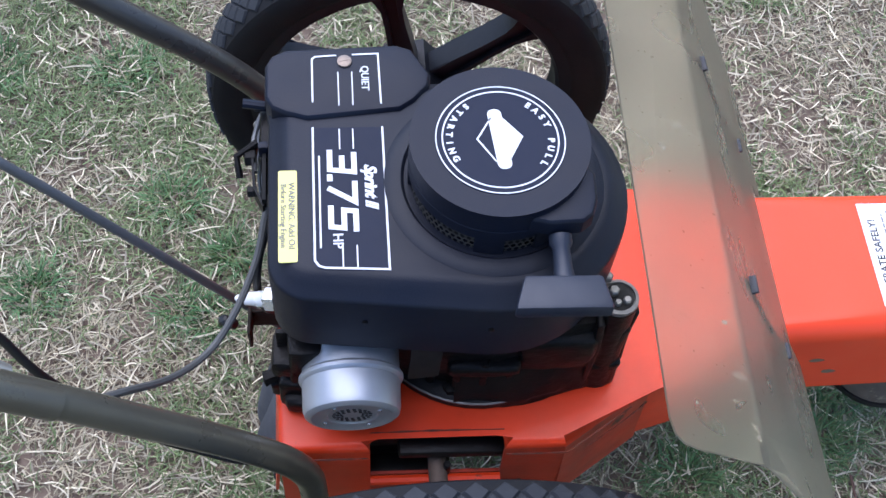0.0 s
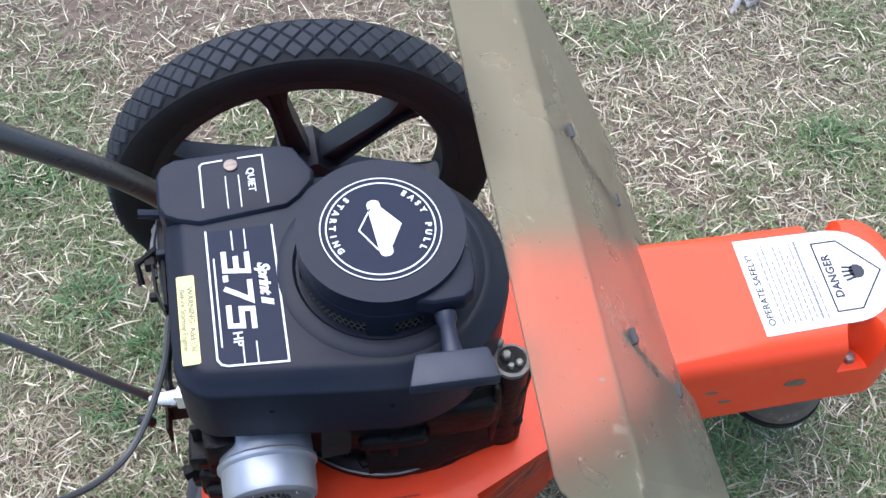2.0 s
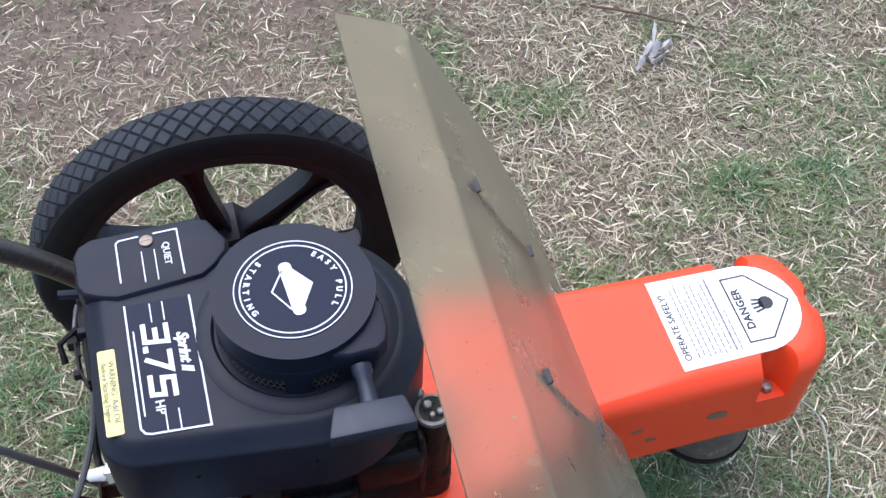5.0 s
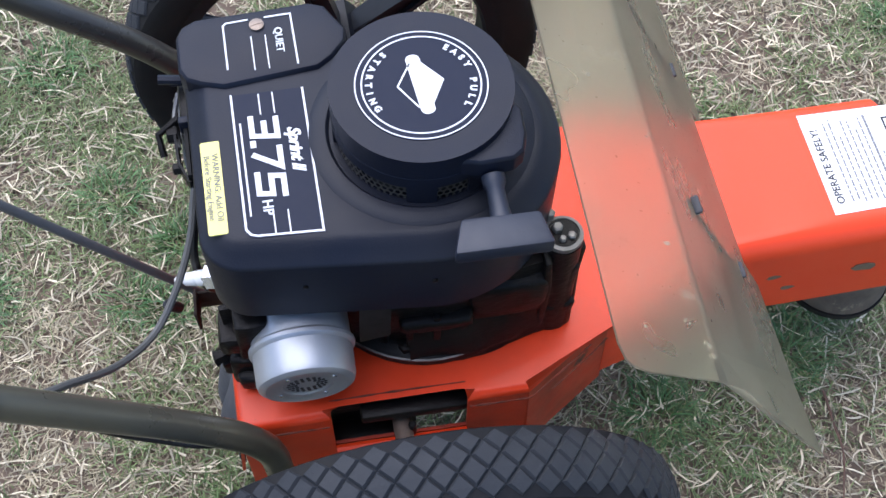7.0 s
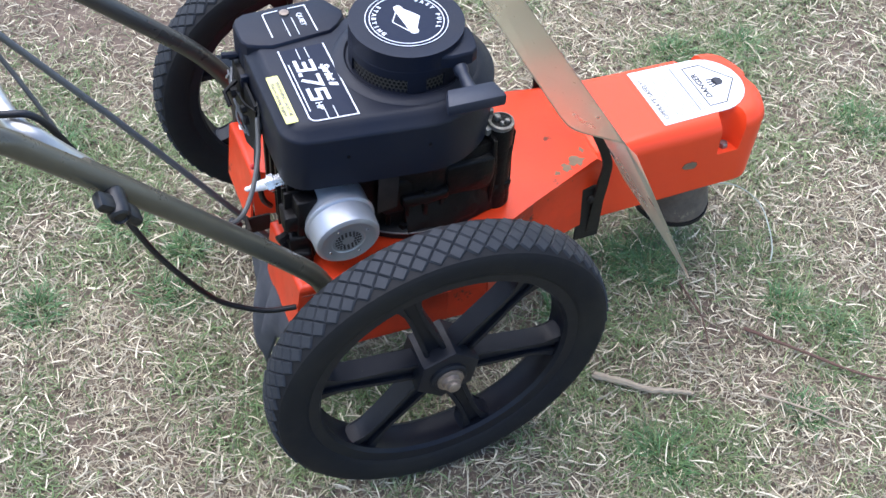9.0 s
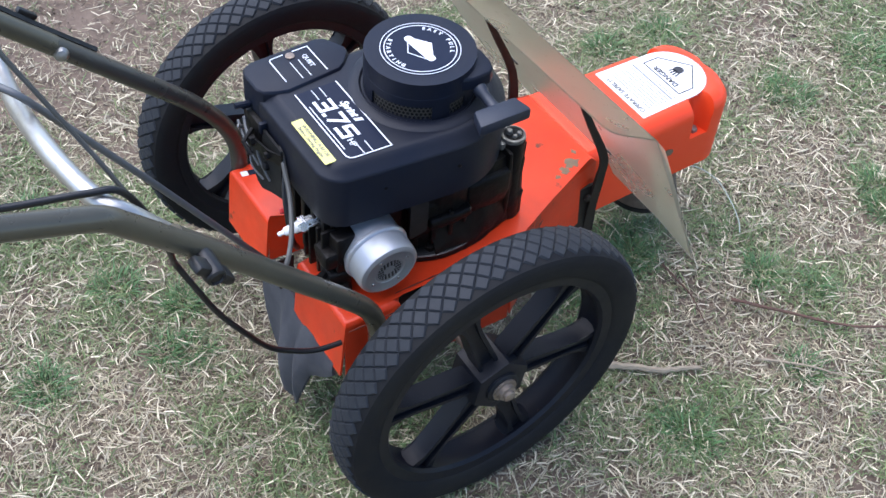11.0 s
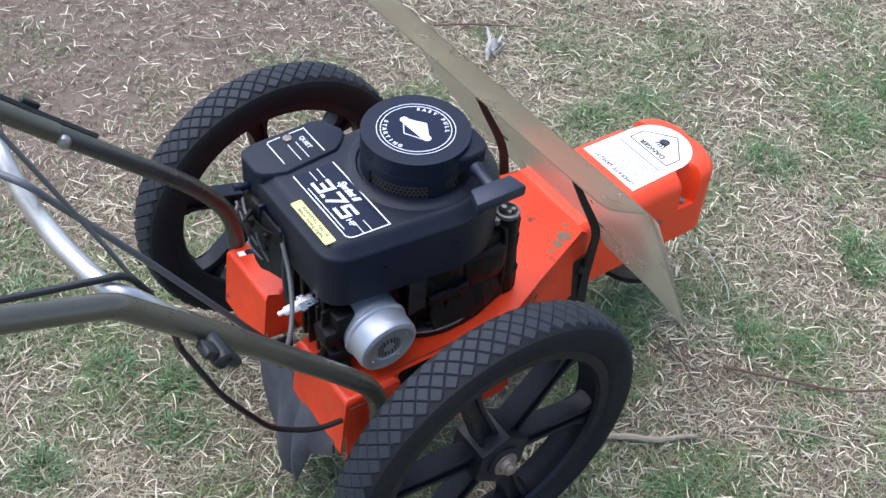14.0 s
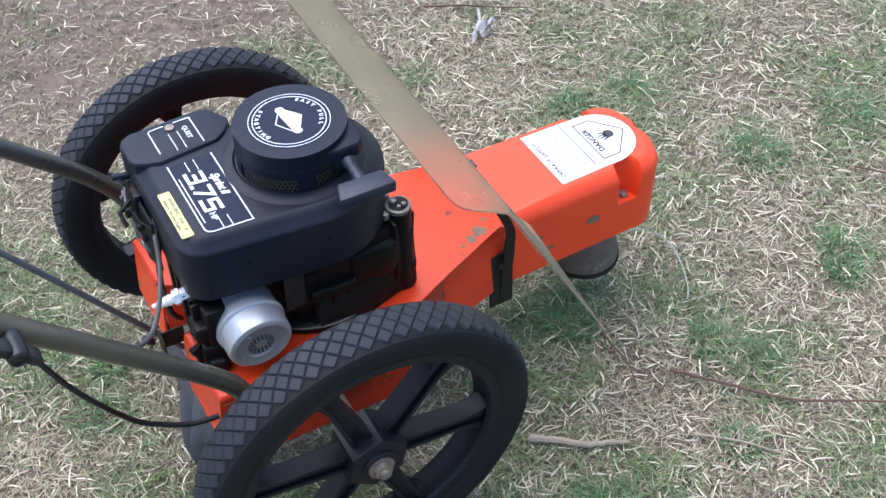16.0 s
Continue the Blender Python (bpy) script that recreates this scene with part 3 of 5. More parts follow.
def build_wheel(y, outward, spoke_turn):
    """A tyre on a six-spoke moulded rim; outward is -1 or 1."""
    bm = bmesh.new()
    # rim ring
    lathe(bm, [(0.1545, -0.017), (0.158, -0.022), (0.175, -0.024), (0.179, -0.020), (0.172, -0.010), (0.170, 0.0), (0.172, 0.010), (0.179, 0.020), (0.175, 0.024), (0.158, 0.022), (0.1545, 0.017), (0.158, 0.006), (0.158, -0.006)], TURN_Y, 72, close=True)
    wheel = part("wheel", bm, RIM, trimmer, "black moulded plastic six-spoke wheel", angle=30)
    wheel.location = (AXLE_X, y, AXLE_Z)
    bm = bmesh.new()
    prism(bm, [(0.042 * math.cos(radians(spoke_turn + 30 + 60 * k)), 0.042 * math.sin(radians(spoke_turn + 30 + 60 * k))) for k in range(6)], -0.027, 0.027, 0.004, 2, Matrix.Rotation(radians(90), 4, "X"))
    lathe(bm, [(0.012, -0.032), (0.020, -0.032), (0.023, -0.030), (0.026, 0.0), (0.023, 0.030), (0.020, 0.032), (0.012, 0.032)], TURN_Y, 24)
    part("hub", bm, RIM, wheel, "black six-sided hub", angle=30)
    bm = bmesh.new()
    for side in (-1, 1):
        # two flanges joined by a web
        tmp = bmesh.new()
        prism(tmp, [(0.024, side * 0.0145), (0.060, side * 0.0130), (0.106, side * 0.0104), (0.130, side * 0.0108), (0.142, side * 0.0125), (0.151, side * 0.0165), (0.158, side * 0.0250), (0.158, side * 0.0070), (0.110, side * 0.0052), (0.060, side * 0.0075), (0.024, side * 0.0085)], -0.0135, 0.0135)
        bmesh.ops.bevel(tmp, geom=tmp.edges[:], offset=0.0015, segments=2, affect="EDGES", clamp_overlap=True)
        join(bm, tmp, TURN_Y)
    prism(bm, [(0.022, -0.011), (0.157, -0.010), (0.157, 0.010), (0.022, 0.011)], -0.0075, 0.0075, m=TURN_Y)
    first = part("spoke", bm, RIM, wheel, "black ribbed plastic spoke", angle=30)
    for k in range(6):
        sp = first if k == 0 else first.copy()
        if k:
            scene.collection.objects.link(sp)
        sp.matrix_local = Matrix.Rotation(-radians(spoke_turn + 60 * k), 4, "Y")
    bm = bmesh.new()
    prof = [(0.1690, -0.0200), (0.1715, -0.0245), (0.1770, -0.0272), (0.1850, -0.0293), (0.1935, -0.0300), (0.2010, -0.0296), (0.2052, -0.0278)]
    prof += [(crown(v), v) for v in np.linspace(-0.0265, 0.0265, 9)]
    prof += [(r, -h) for r, h in prof[6::-1]]
    lathe(bm, prof, TURN_Y, 96)
    # the two flat ends of the turned profile are open to the rim
    for f in [f for f in bm.faces if len(f.verts) > 4]:
        bm.faces.remove(f)
    part("tyre", bm, RUBBER, wheel, "black rubber tyre", angle=35)
    bm = bmesh.new()
    tread_blocks(bm)
    part("tread", bm, TREAD, wheel, "dusty lozenge tread blocks", smooth=False)
    bm = bmesh.new()
    lathe(bm, [(0.004, 0.0), (0.017, 0.0), (0.017, 0.003), (0.012, 0.003), (0.0115, 0.009), (0.008, 0.010), (0.008, 0.014), (0.0065, 0.015)], axis_to((0, outward * 0.0315, 0), (0, outward, 0)), 12)
    part("axle_bolt", bm, AXLEBOLT, wheel, "worn rusty axle bolt with washer")
    return wheel


build_wheel(NEAR_Y, -1, -10)
build_wheel(FAR_Y, 1, -20)
bm = bmesh.new()
tube(bm, [(AXLE_X, NEAR_Y + 0.03, AXLE_Z), (AXLE_X, FAR_Y - 0.03, AXLE_Z)], 0.0085, 12)
part("axle", bm, RUST, trimmer, "rusty steel axle rod")


# deck: a folded sheet-metal box
TOP, SIDE_LOW = 0.300, 0.172
DECK = [(-0.142, 0.145), (-0.142, 0.035), (-0.088, 0.030), (-0.088, -0.040), (-0.142, -0.045), (-0.142, -0.165), (-0.064, -0.1665), (-0.064, -0.150), (0.052, -0.152), (0.052, -0.169), (0.105, -0.170), (0.190, -0.116), (0.306, -0.086), (0.306, 0.076), (0.170, 0.085), (0.090, 0.112), (-0.060, 0.112), (-0.078, 0.145)]


def wall(bm, a, b, z0, z1, out0=0.0, thick=0.003):
    """A sheet from a to b; its lower edge stands out0 further outward."""
    a, b = Vector(a), Vector(b)
    d = (b - a).normalized()
    nrm = Vector((d.y, -d.x))
    q = []
    for base, z in ((0.0, z1), (out0, z0)):
        for o in (0.0, -thick):
            for p in (a, b):
                c = p + nrm * (base + o)
                q.append(bm.verts.new((c.x, c.y, z)))
    ta, tb, tia, tib, la, lb, lia, lib = q
    for f in ((ta, tb, lb, la), (tia, tib, lib, lia), (ta, tb, tib, tia), (la, lb, lib, lia), (ta, la, lia, tia), (tb, lb, lib, tib)):
        bm.faces.new(f)


bm = bmesh.new()
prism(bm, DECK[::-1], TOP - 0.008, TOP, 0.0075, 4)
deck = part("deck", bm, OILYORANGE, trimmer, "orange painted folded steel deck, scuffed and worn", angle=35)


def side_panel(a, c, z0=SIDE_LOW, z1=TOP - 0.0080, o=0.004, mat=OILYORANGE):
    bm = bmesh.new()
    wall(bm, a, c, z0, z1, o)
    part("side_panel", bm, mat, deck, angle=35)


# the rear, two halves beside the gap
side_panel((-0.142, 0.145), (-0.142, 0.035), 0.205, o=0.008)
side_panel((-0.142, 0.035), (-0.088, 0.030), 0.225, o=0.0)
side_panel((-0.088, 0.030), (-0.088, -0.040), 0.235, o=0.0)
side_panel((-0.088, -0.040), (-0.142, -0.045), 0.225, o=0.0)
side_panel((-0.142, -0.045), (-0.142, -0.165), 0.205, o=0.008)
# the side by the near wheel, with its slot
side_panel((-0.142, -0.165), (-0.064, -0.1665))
# these three panels take a darker, more mottled orange than the deck
side_panel((-0.064, -0.1665), (0.052, -0.169), SIDE_LOW, 0.237, mat=DARKORANGE)
side_panel((0.052, -0.169), (0.105, -0.170), mat=DARKORANGE)
side_panel((0.105, -0.170), (0.190, -0.116), 0.180, o=0.006, mat=DARKORANGE)
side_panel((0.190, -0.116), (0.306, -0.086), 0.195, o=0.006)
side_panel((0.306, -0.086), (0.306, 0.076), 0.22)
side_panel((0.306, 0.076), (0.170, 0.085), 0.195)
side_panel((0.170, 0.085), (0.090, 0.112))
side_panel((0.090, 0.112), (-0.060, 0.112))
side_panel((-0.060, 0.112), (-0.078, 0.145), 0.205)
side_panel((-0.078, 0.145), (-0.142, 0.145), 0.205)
bm = bmesh.new()
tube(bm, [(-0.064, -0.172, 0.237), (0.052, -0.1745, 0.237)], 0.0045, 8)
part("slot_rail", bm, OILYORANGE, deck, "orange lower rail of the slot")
# a black guide in the slot, and the belt behind it
bm = bmesh.new()
soft_box(bm, -0.066, 0.050, -0.150, -0.138, 0.262, 0.296, 0.003)
soft_box(bm, -0.058, 0.046, -0.164, -0.148, 0.262, 0.276, 0.003, pose(0, 0, 0, 0, 4, 0))
soft_box(bm, -0.068, 0.012, -0.141, -0.135, 0.19, 0.266, 0.002)
soft_box(bm, -0.066, 0.000, -0.164, -0.140, 0.205, 0.222, 0.003)
part("belt_guide", bm, GREASE, deck, "black belt guide in the slot")
bm = bmesh.new()
lathe(bm, [(0.0036, 0), (0.0036, 0.022), (0.0025, 0.023)], pose(0.004, -0.168, 0.236), 8)
part("bolt", bm, GREASE, deck)
# scuffs on the corner by the bracket
for cx, cy, r, sq in ((0.270, -0.074, 0.013, 0.8), (0.252, -0.083, 0.007, 1.3), (0.236, -0.088, 0.0045, 0.9), (0.286, -0.058, 0.0035, 1.6)):
    bm = bmesh.new()
    rng = random.Random(int(cx * 1000))
    prism(bm, [(cx + r * rng.uniform(0.45, 1.25) * math.cos(k * math.pi / 9), cy + sq * r * rng.uniform(0.45, 1.25) * math.sin(k * math.pi / 9)) for k in range(18)], TOP - 0.001, TOP + 0.0003)
    part("scuff", bm, BARE, deck, "worn bare patch in the paint")
# thin dark strands along the folds beside the slot, their shade built as geometry
FOLDSHADE = material("fold_shade", (0.035, 0.016, 0.010), 0.6, color2=(0.22, 0.03, 0.012), scale=70, mix=0.9, bump=0.4)
for pts in ([(0.053, -0.1735, 0.292), (0.08, -0.1745, 0.2925), (0.106, -0.1745, 0.292)], [(0.106, -0.1745, 0.292), (0.15, -0.1470, 0.2915), (0.168, -0.1352, 0.2915)], [(0.130, -0.1605, 0.268), (0.165, -0.1395, 0.272), (0.187, -0.1245, 0.275)], [(-0.140, -0.1705, 0.2935), (-0.10, -0.1712, 0.2925), (-0.066, -0.1715, 0.292)], [(-0.064, -0.152, 0.3008), (-0.010, -0.1525, 0.3010), (0.052, -0.154, 0.3008)]):
    bm = bmesh.new()
    rng = random.Random(int(pts[0][0] * 1e4))
    path = smooth_path(pts, 6)
    tube(bm, path, [0.0009 * rng.uniform(0.3, 1.3) for _ in path], 6)
    part("fold_shade_line", bm, FOLDSHADE, deck, "thin dark strand standing in for shade along the fold")
# a sticker scrap on the rear corner
bm = bmesh.new()
prism(bm, [(-0.133, 0.124), (-0.124, 0.122), (-0.123, 0.131), (-0.132, 0.133)], TOP, TOP + 0.0006)
part("sticker_scrap", bm, STICKER, deck, "torn scrap of a white sticker")
bm = bmesh.new()
prism(bm, [(-0.123, 0.122), (-0.112, 0.120), (-0.1115, 0.129), (-0.1225, 0.131)], TOP, TOP + 0.0006)
part("sticker_scrap", bm, DECAL, deck, "dark part of the torn sticker")
# underside of the deck
bm = bmesh.new()
prism(bm, [(-0.06, 0.11), (-0.06, -0.13), (0.09, -0.13), (0.29, -0.06), (0.29, 0.055), (0.1, 0.10)], 0.215, 0.230)
part("belly_plate", bm, GREASE, trimmer, "dark greasy plate under the deck")

# cutting head: moulded cover with two screw pockets
HY = 0.007


def head_outline(w, tip):
    """The plan of the cover, tapering a little towards its round tip."""
    bend = smooth_path([(0.540, -w, 0), (0.556, -w, 0), (0.572, -w + 0.004, 0), (0.588, -w + 0.018, 0), (0.598, -w + 0.040, 0), (tip, -0.020, 0), (tip + 0.0008, 0, 0)], 4)
    side = [(0.300, -w - 0.002), (0.42, -w - 0.001), (0.500, -w)] + [(p.x, p.y) for p in bend]
    return [(x, HY + y) for x, y in side] + [(x, HY - y) for x, y in side[-2::-1]]


def carve(ob, cutters, angle):
    """Takes the cutters out of a mesh and removes them."""
    for c in cutters:
        m = ob.modifiers.new("cut", "BOOLEAN")
        m.operation, m.object = "DIFFERENCE", c
    bpy.context.view_layer.update()
    me = bpy.data.meshes.new_from_object(ob.evaluated_get(bpy.context.evaluated_depsgraph_get()))
    ob.modifiers.clear()
    ob.data = me
    for c in cutters:
        bpy.data.objects.remove(c)
    me.shade_smooth()
    me.set_sharp_from_angle(angle=radians(angle))


bm = bmesh.new()
domed(bm, head_outline(0.0778, 0.602), 0.168, 0.294, 0.0235, 10)
head = part("head_cover", bm, HEADPAINT, trimmer, "bright orange moulded cutting-head cover", angle=50)
cutters = []
for cx, cy, rx, ry, z in ((0.526, HY - 0.080, 0.0190, 0.031, 0.2325), (0.526, HY + 0.080, 0.0190, 0.031, 0.2325), (0.607, HY, 0.017, 0.017, 0.20)):
    bm = bmesh.new()
    rings = [[bm.verts.new((cx + rx * s * math.cos(k * math.pi / 16), cy + ry * s * math.sin(k * math.pi / 16), h)) for k in range(32)] for s, h in ((0.90, z), (0.96, z + 0.008), (1.0, z + 0.03), (1.06, 0.282), (1.18, 0.292), (1.45, 0.302))]
    for u, v in zip(rings, rings[1:]):
        ring_faces(bm, u, v)
    bm.faces.new(rings[0][::-1])
    bm.faces.new(rings[-1])
    cutters.append(mesh_object("cutter", bm, HEADPAINT))
carve(head, cutters, 38)
for sgn in (-1, 1):
    bm = bmesh.new()
    lathe(bm, [(0.0075, 0), (0.0075, 0.005), (0.006, 0.007), (0.0015, 0.0075)], pose(0.526, HY + sgn * 0.064, 0.2325), 6)
    part("cover_bolt", bm, STEEL, head, "zinc hexagon bolt")
rng = random.Random(4)
for bx, bz, r in ((0.467, 0.224, 0.0115), (0.372, 0.232, 0.006), (0.392, 0.205, 0.006)):
    bm = bmesh.new()
    prism(bm, [(bx + 1.3 * r * rng.uniform(0.6, 1.1) * math.cos(k * 0.7854), r * 0.8 * rng.uniform(0.6, 1.1) * math.sin(k * 0.7854)) for k in range(8)], 0, 0.0008, m=pose(0, HY - 0.0786, bz, 90, 0, 0))
    part("paint_scrape", bm, BARE, head, "grey scrape through the paint")
# warning sticker
bm = bmesh.new()
ZS = 0.2945
SY = 0.009
stick = [(0.423, SY - 0.057), (0.52, SY - 0.055)] + arc(0.522, SY, 0.055, -85, 85, 14) + [(0.52, SY + 0.055), (0.423, SY + 0.057)]
prism(bm, stick, ZS - 0.002, ZS)
sticker = part("warning_sticker", bm, STICKER, head, "white warning sticker with black print")
bm = bmesh.new()
lettering(bm, "OPERATE SAFELY!", 0.0105, lie(0.433, SY - 0.004, ZS + 0.0002, 90), spacing=1.02, bold=0.00012)
part("print", bm, INK, head, "black printed words", smooth=False)
bm = bmesh.new()
lettering(bm, "DANGER", 0.0125, lie(0.5135, SY, ZS + 0.0002, 90), spacing=1.05, bold=0.0004)
part("print", bm, INK, head, "bold black printed word", smooth=False)
bm = bmesh.new()
stroke(bm, [(0.5045, SY + 0.041), (0.532, SY + 0.041), (0.5665, SY), (0.532, SY - 0.041), (0.5045, SY - 0.041)], 0.0019, ZS, ZS + 0.0004, closed=True)
# dark plain symbol in the frame
prism(bm, arc(0.541, SY + 0.002, 0.0085, 0, 360, 11)[:-1], ZS, ZS + 0.0003)
for k in range(4):
    stroke(bm, [(0.536, SY - 0.005 + 0.004 * k), (0.5255 + 0.0015 * abs(k - 1.5), SY - 0.007 + 0.0052 * k)], 0.0026, ZS, ZS + 0.0003)
part("danger_frame", bm, INK, head, "black house-shaped frame with dark symbol", smooth=False)
bm = bmesh.new()
rng = random.Random(12)
for i in range(9):
    x = 0.4450 + 0.0060 * i
    y = SY - 0.047 + rng.uniform(0, 0.004)
    end = SY + 0.047 - (rng.uniform(0, 0.05) if i % 3 == 2 else rng.uniform(0, 0.006))
    while y < end:
        y2 = min(end, y + rng.uniform(0.0025, 0.007))
        stroke(bm, [(x, y), (x, y2)], 0.0022 if i == 7 else 0.0014, ZS - 0.0005, ZS + 0.0005)
        y = y2 + 0.0028
part("small_print", bm, GREYINK, head, "rows of small grey print", smooth=False)
# spool under the head
bm = bmesh.new()
lathe(bm, [(0.02, 0.175), (0.02, 0.155), (0.040, 0.150), (0.047, 0.142), (0.050, 0.125), (0.052, 0.108), (0.056, 0.095), (0.058, 0.086), (0.057, 0.078), (0.050, 0.072), (0.020, 0.070)][::-1], pose(0.506, -0.002, 0), 40)
part("line_spool", bm, material("spool_grime", (0.185, 0.140, 0.100), 0.75, 0.0, color2=(0.040, 0.032, 0.026), scale=34, mix=0.9, bump=0.7, bump_scale=160, spots=(0.26, 0.22, 0.14), spot_scale=42, spot_at=0.60), trimmer, "grimy dark line spool under the head")
bm = bmesh.new()
lathe(bm, [(0.056, 0.080), (0.0598, 0.080), (0.0598, 0.073), (0.054, 0.070)], pose(0.506, -0.002, 0), 40, close=True)
part("spool_rim", bm, STRAP, trimmer, "dark rim of the spool")
bm = bmesh.new()
tube(bm, smooth_path([(0.545, -0.01, 0.095), (0.60, 0.005, 0.07), (0.655, 0.012, 0.035), (0.683, -0.015, 0.014), (0.672, -0.06, 0.012), (0.650, -0.105, 0.014), (0.632, -0.128, 0.013)]), 0.0011, 6)
part("cutting_line", bm, LINE, trimmer, "pale nylon cutting line curled on the grass")
# debris shield of bent see-through plastic on two straps
FOLD_R, FOLD_L = Vector((0.184, -0.285, 0.551)), Vector((0.208, 0.290, 0.516))
REAR_R, REAR_L = Vector((0.115, -0.280, 0.588)), Vector((0.138, 0.288, 0.549))


def on_sheet(y, z):
    return Vector(((0.424 - 0.464 * z) / 0.886, y, z))


def slab(bm, loop, off):
    a, b = [bm.verts.new(p) for p in loop], [bm.verts.new(p + off) for p in loop]
    ring_faces(bm, a, b)
    bm.faces.new(a[::-1])
    bm.faces.new(b)


LOW_R, LOW_L = on_sheet(-0.246, 0.214), on_sheet(0.235, 0.250)


def build_shield():
    """One bent sheet: a rear flange, a rounded fold, and the hanging front."""
    bm = bmesh.new()
    low = [on_sheet(-0.283, 0.525), on_sheet(-0.277, 0.46), LOW_R, on_sheet(-0.232, 0.222), on_sheet(-0.185, 0.247), on_sheet(-0.088, 0.256), on_sheet(-0.086, 0.303), on_sheet(0.088, 0.303), on_sheet(0.090, 0.254), LOW_L, on_sheet(0.285, 0.335), on_sheet(0.312, 0.445)]
    along, across = (FOLD_R - REAR_R).normalized(), (REAR_L - REAR_R).normalized()
    down = Vector((0.464, 0, -0.886))
    columns = []
    for k in range(25):
        u = k / 24
        f = FOLD_R.lerp(FOLD_L, u)
        rise = f - REAR_R.lerp(REAR_L, u)
        r = 0.005 + 0.004 * u
        p0, p2 = f - rise.normalized() * r, f + down * r
        columns.append([bm.verts.new(p0 * (1 - s) ** 2 + f * 2 * s * (1 - s) + p2 * s * s) for s in (0, 0.25, 0.5, 0.75, 1)])
    for c, d in zip(columns, columns[1:]):
        for k in range(4):
            bm.faces.new((c[k], c[k + 1], d[k + 1], d[k]))
    corner = [REAR_R + along * 0.020, REAR_R + across * 0.002 + along * 0.009, REAR_R + across * 0.007 + along * 0.003, REAR_R + across * 0.018]
    bm.faces.new([bm.verts.new(p) for p in (corner + [REAR_L])] + [c[0] for c in columns[::-1]])
    bm.faces.new([bm.verts.new(p) for p in low] + [c[4] for c in columns[::-1]])
    ob = part("debris_shield", bm, SHEET, trimmer, "scratched yellowed frosted plastic debris shield", angle=60)
    for f in ob.data.polygons:
        f.use_smooth = len(f.vertices) == 4
    ob.modifiers.new("thickness", "SOLIDIFY").thickness = 0.0016
    ob.visible_shadow = False
    return ob


shield = build_shield()


def shield_strap(y):
    """A flat steel strap set on edge behind the sheet, widening towards its foot on the deck."""
    bm = bmesh.new()
    back = Vector((0.006, 0, 0.004))
    path = smooth_path([on_sheet(y, 0.474) - back, on_sheet(y, 0.41) - back * 1.3, on_sheet(y, 0.335) - back * 1.6, (0.300, y * 0.95, 0.282), (0.300, y * 0.92, 0.23), (0.300, y * 0.90, 0.175)], 5)
    rings = []
    n = len(path)
    for i, p in enumerate(path):
        d = (path[min(i + 1, n - 1)] - path[max(i - 1, 0)]).normalized()
        side = d.cross(Vector((0, 1, 0))).normalized()
        w, t = 0.0030 + 0.0050 * min(1.0, i / (n * 0.6)), Vector((0, 0.002, 0))
        rings.append([bm.verts.new(q) for q in (p + side * w + t, p - side * w + t, p - side * w - t, p + side * w - t)])
    for a, b in zip(rings, rings[1:]):
        ring_faces(bm, a, b)
    bm.faces.new(rings[0][::-1])
    bm.faces.new(rings[-1])
    strip(bm, [(0.294, y * 0.86, 0.262), (0.294, y * 0.90, 0.165)], (0.018, 0, 0), 0.004)
    strap = part("shield_strap", bm, STRAP, trimmer, "dark steel strap holding the shield")
    for z in (0.464, 0.338):
        bm = bmesh.new()
        tmp = bmesh.new()
        soft_box(tmp, -0.0019, 0.0019, -0.0078, 0.0078, -0.004, 0.0026, 0.0015)
        join(bm, tmp, axis_to(on_sheet(y, z), (0.886, 0, 0.464)) @ pose(0, 0, 0, 0, 0, 90))
        part("shield_bolt", bm, INK, strap, "black bolt head on the shield")
    bm = bmesh.new()
    lathe(bm, [(0.0065, 0), (0.0065, 0.004), (0.004, 0.006), (0.001, 0.006)], axis_to((0.290, y * 0.875 + math.copysign(0.002, y), 0.243), (0, y, 0)), 6)
    part("strap_bolt", bm, STRAP, strap, "dark hexagon bolt")


for y in (-0.109, 0.109):
    shield_strap(y)

# ---- engine ----
bm = bmesh.new()
lathe(bm, [(0.099, TOP), (0.103, TOP + 0.002), (0.103, TOP + 0.010), (0.099, TOP + 0.013), (0.088, TOP + 0.015), (0.076, TOP + 0.03), (0.072, TOP + 0.07), (0.072, TOP + 0.12)], pose(CX, CY, 0), 40)
engine = part("engine", bm, GREASE, trimmer, "small black petrol engine, greasy crankcase", angle=35)
for name, label, ends in (("cylinder_block", "greasy black cylinder block", (-0.092, 0.03, -0.092, 0.025, 0.318, 0.432, 0.006)),
                         ("crankcase_side", "greasy side of the crankcase", (0.03, 0.105, -0.110, -0.05, 0.318, 0.385, 0.012)),
                         ("carburettor_body", "black oily carburettor body", (-0.02, 0.09, -0.118, -0.09, 0.335, 0.392, 0.008)),
                         ("linkage_plate", "dark flat linkage plate", (0.002, 0.062, -0.128, -0.11, 0.352, 0.368, 0.004)),
                         ("tank_foot", "black foot of the fuel tank", (0.07, 0.14, -0.116, -0.072, 0.312, 0.365, 0.008))):
    bm = bmesh.new()
    soft_box(bm, *ends)
    part(name, lumpy(bm, 0.003, 2, ends[0]), GREASE, engine, label, angle=50)
bm = bmesh.new()
for a in range(-120, -20, 14):
    tmp = bmesh.new()
    soft_box(tmp, 0.068, 0.094, -0.003, 0.003, 0.314, 0.352 + 0.010 * ((a // 14) % 3), 0.001)
    join(bm, tmp, pose(CX, CY, 0, 0, 0, a))
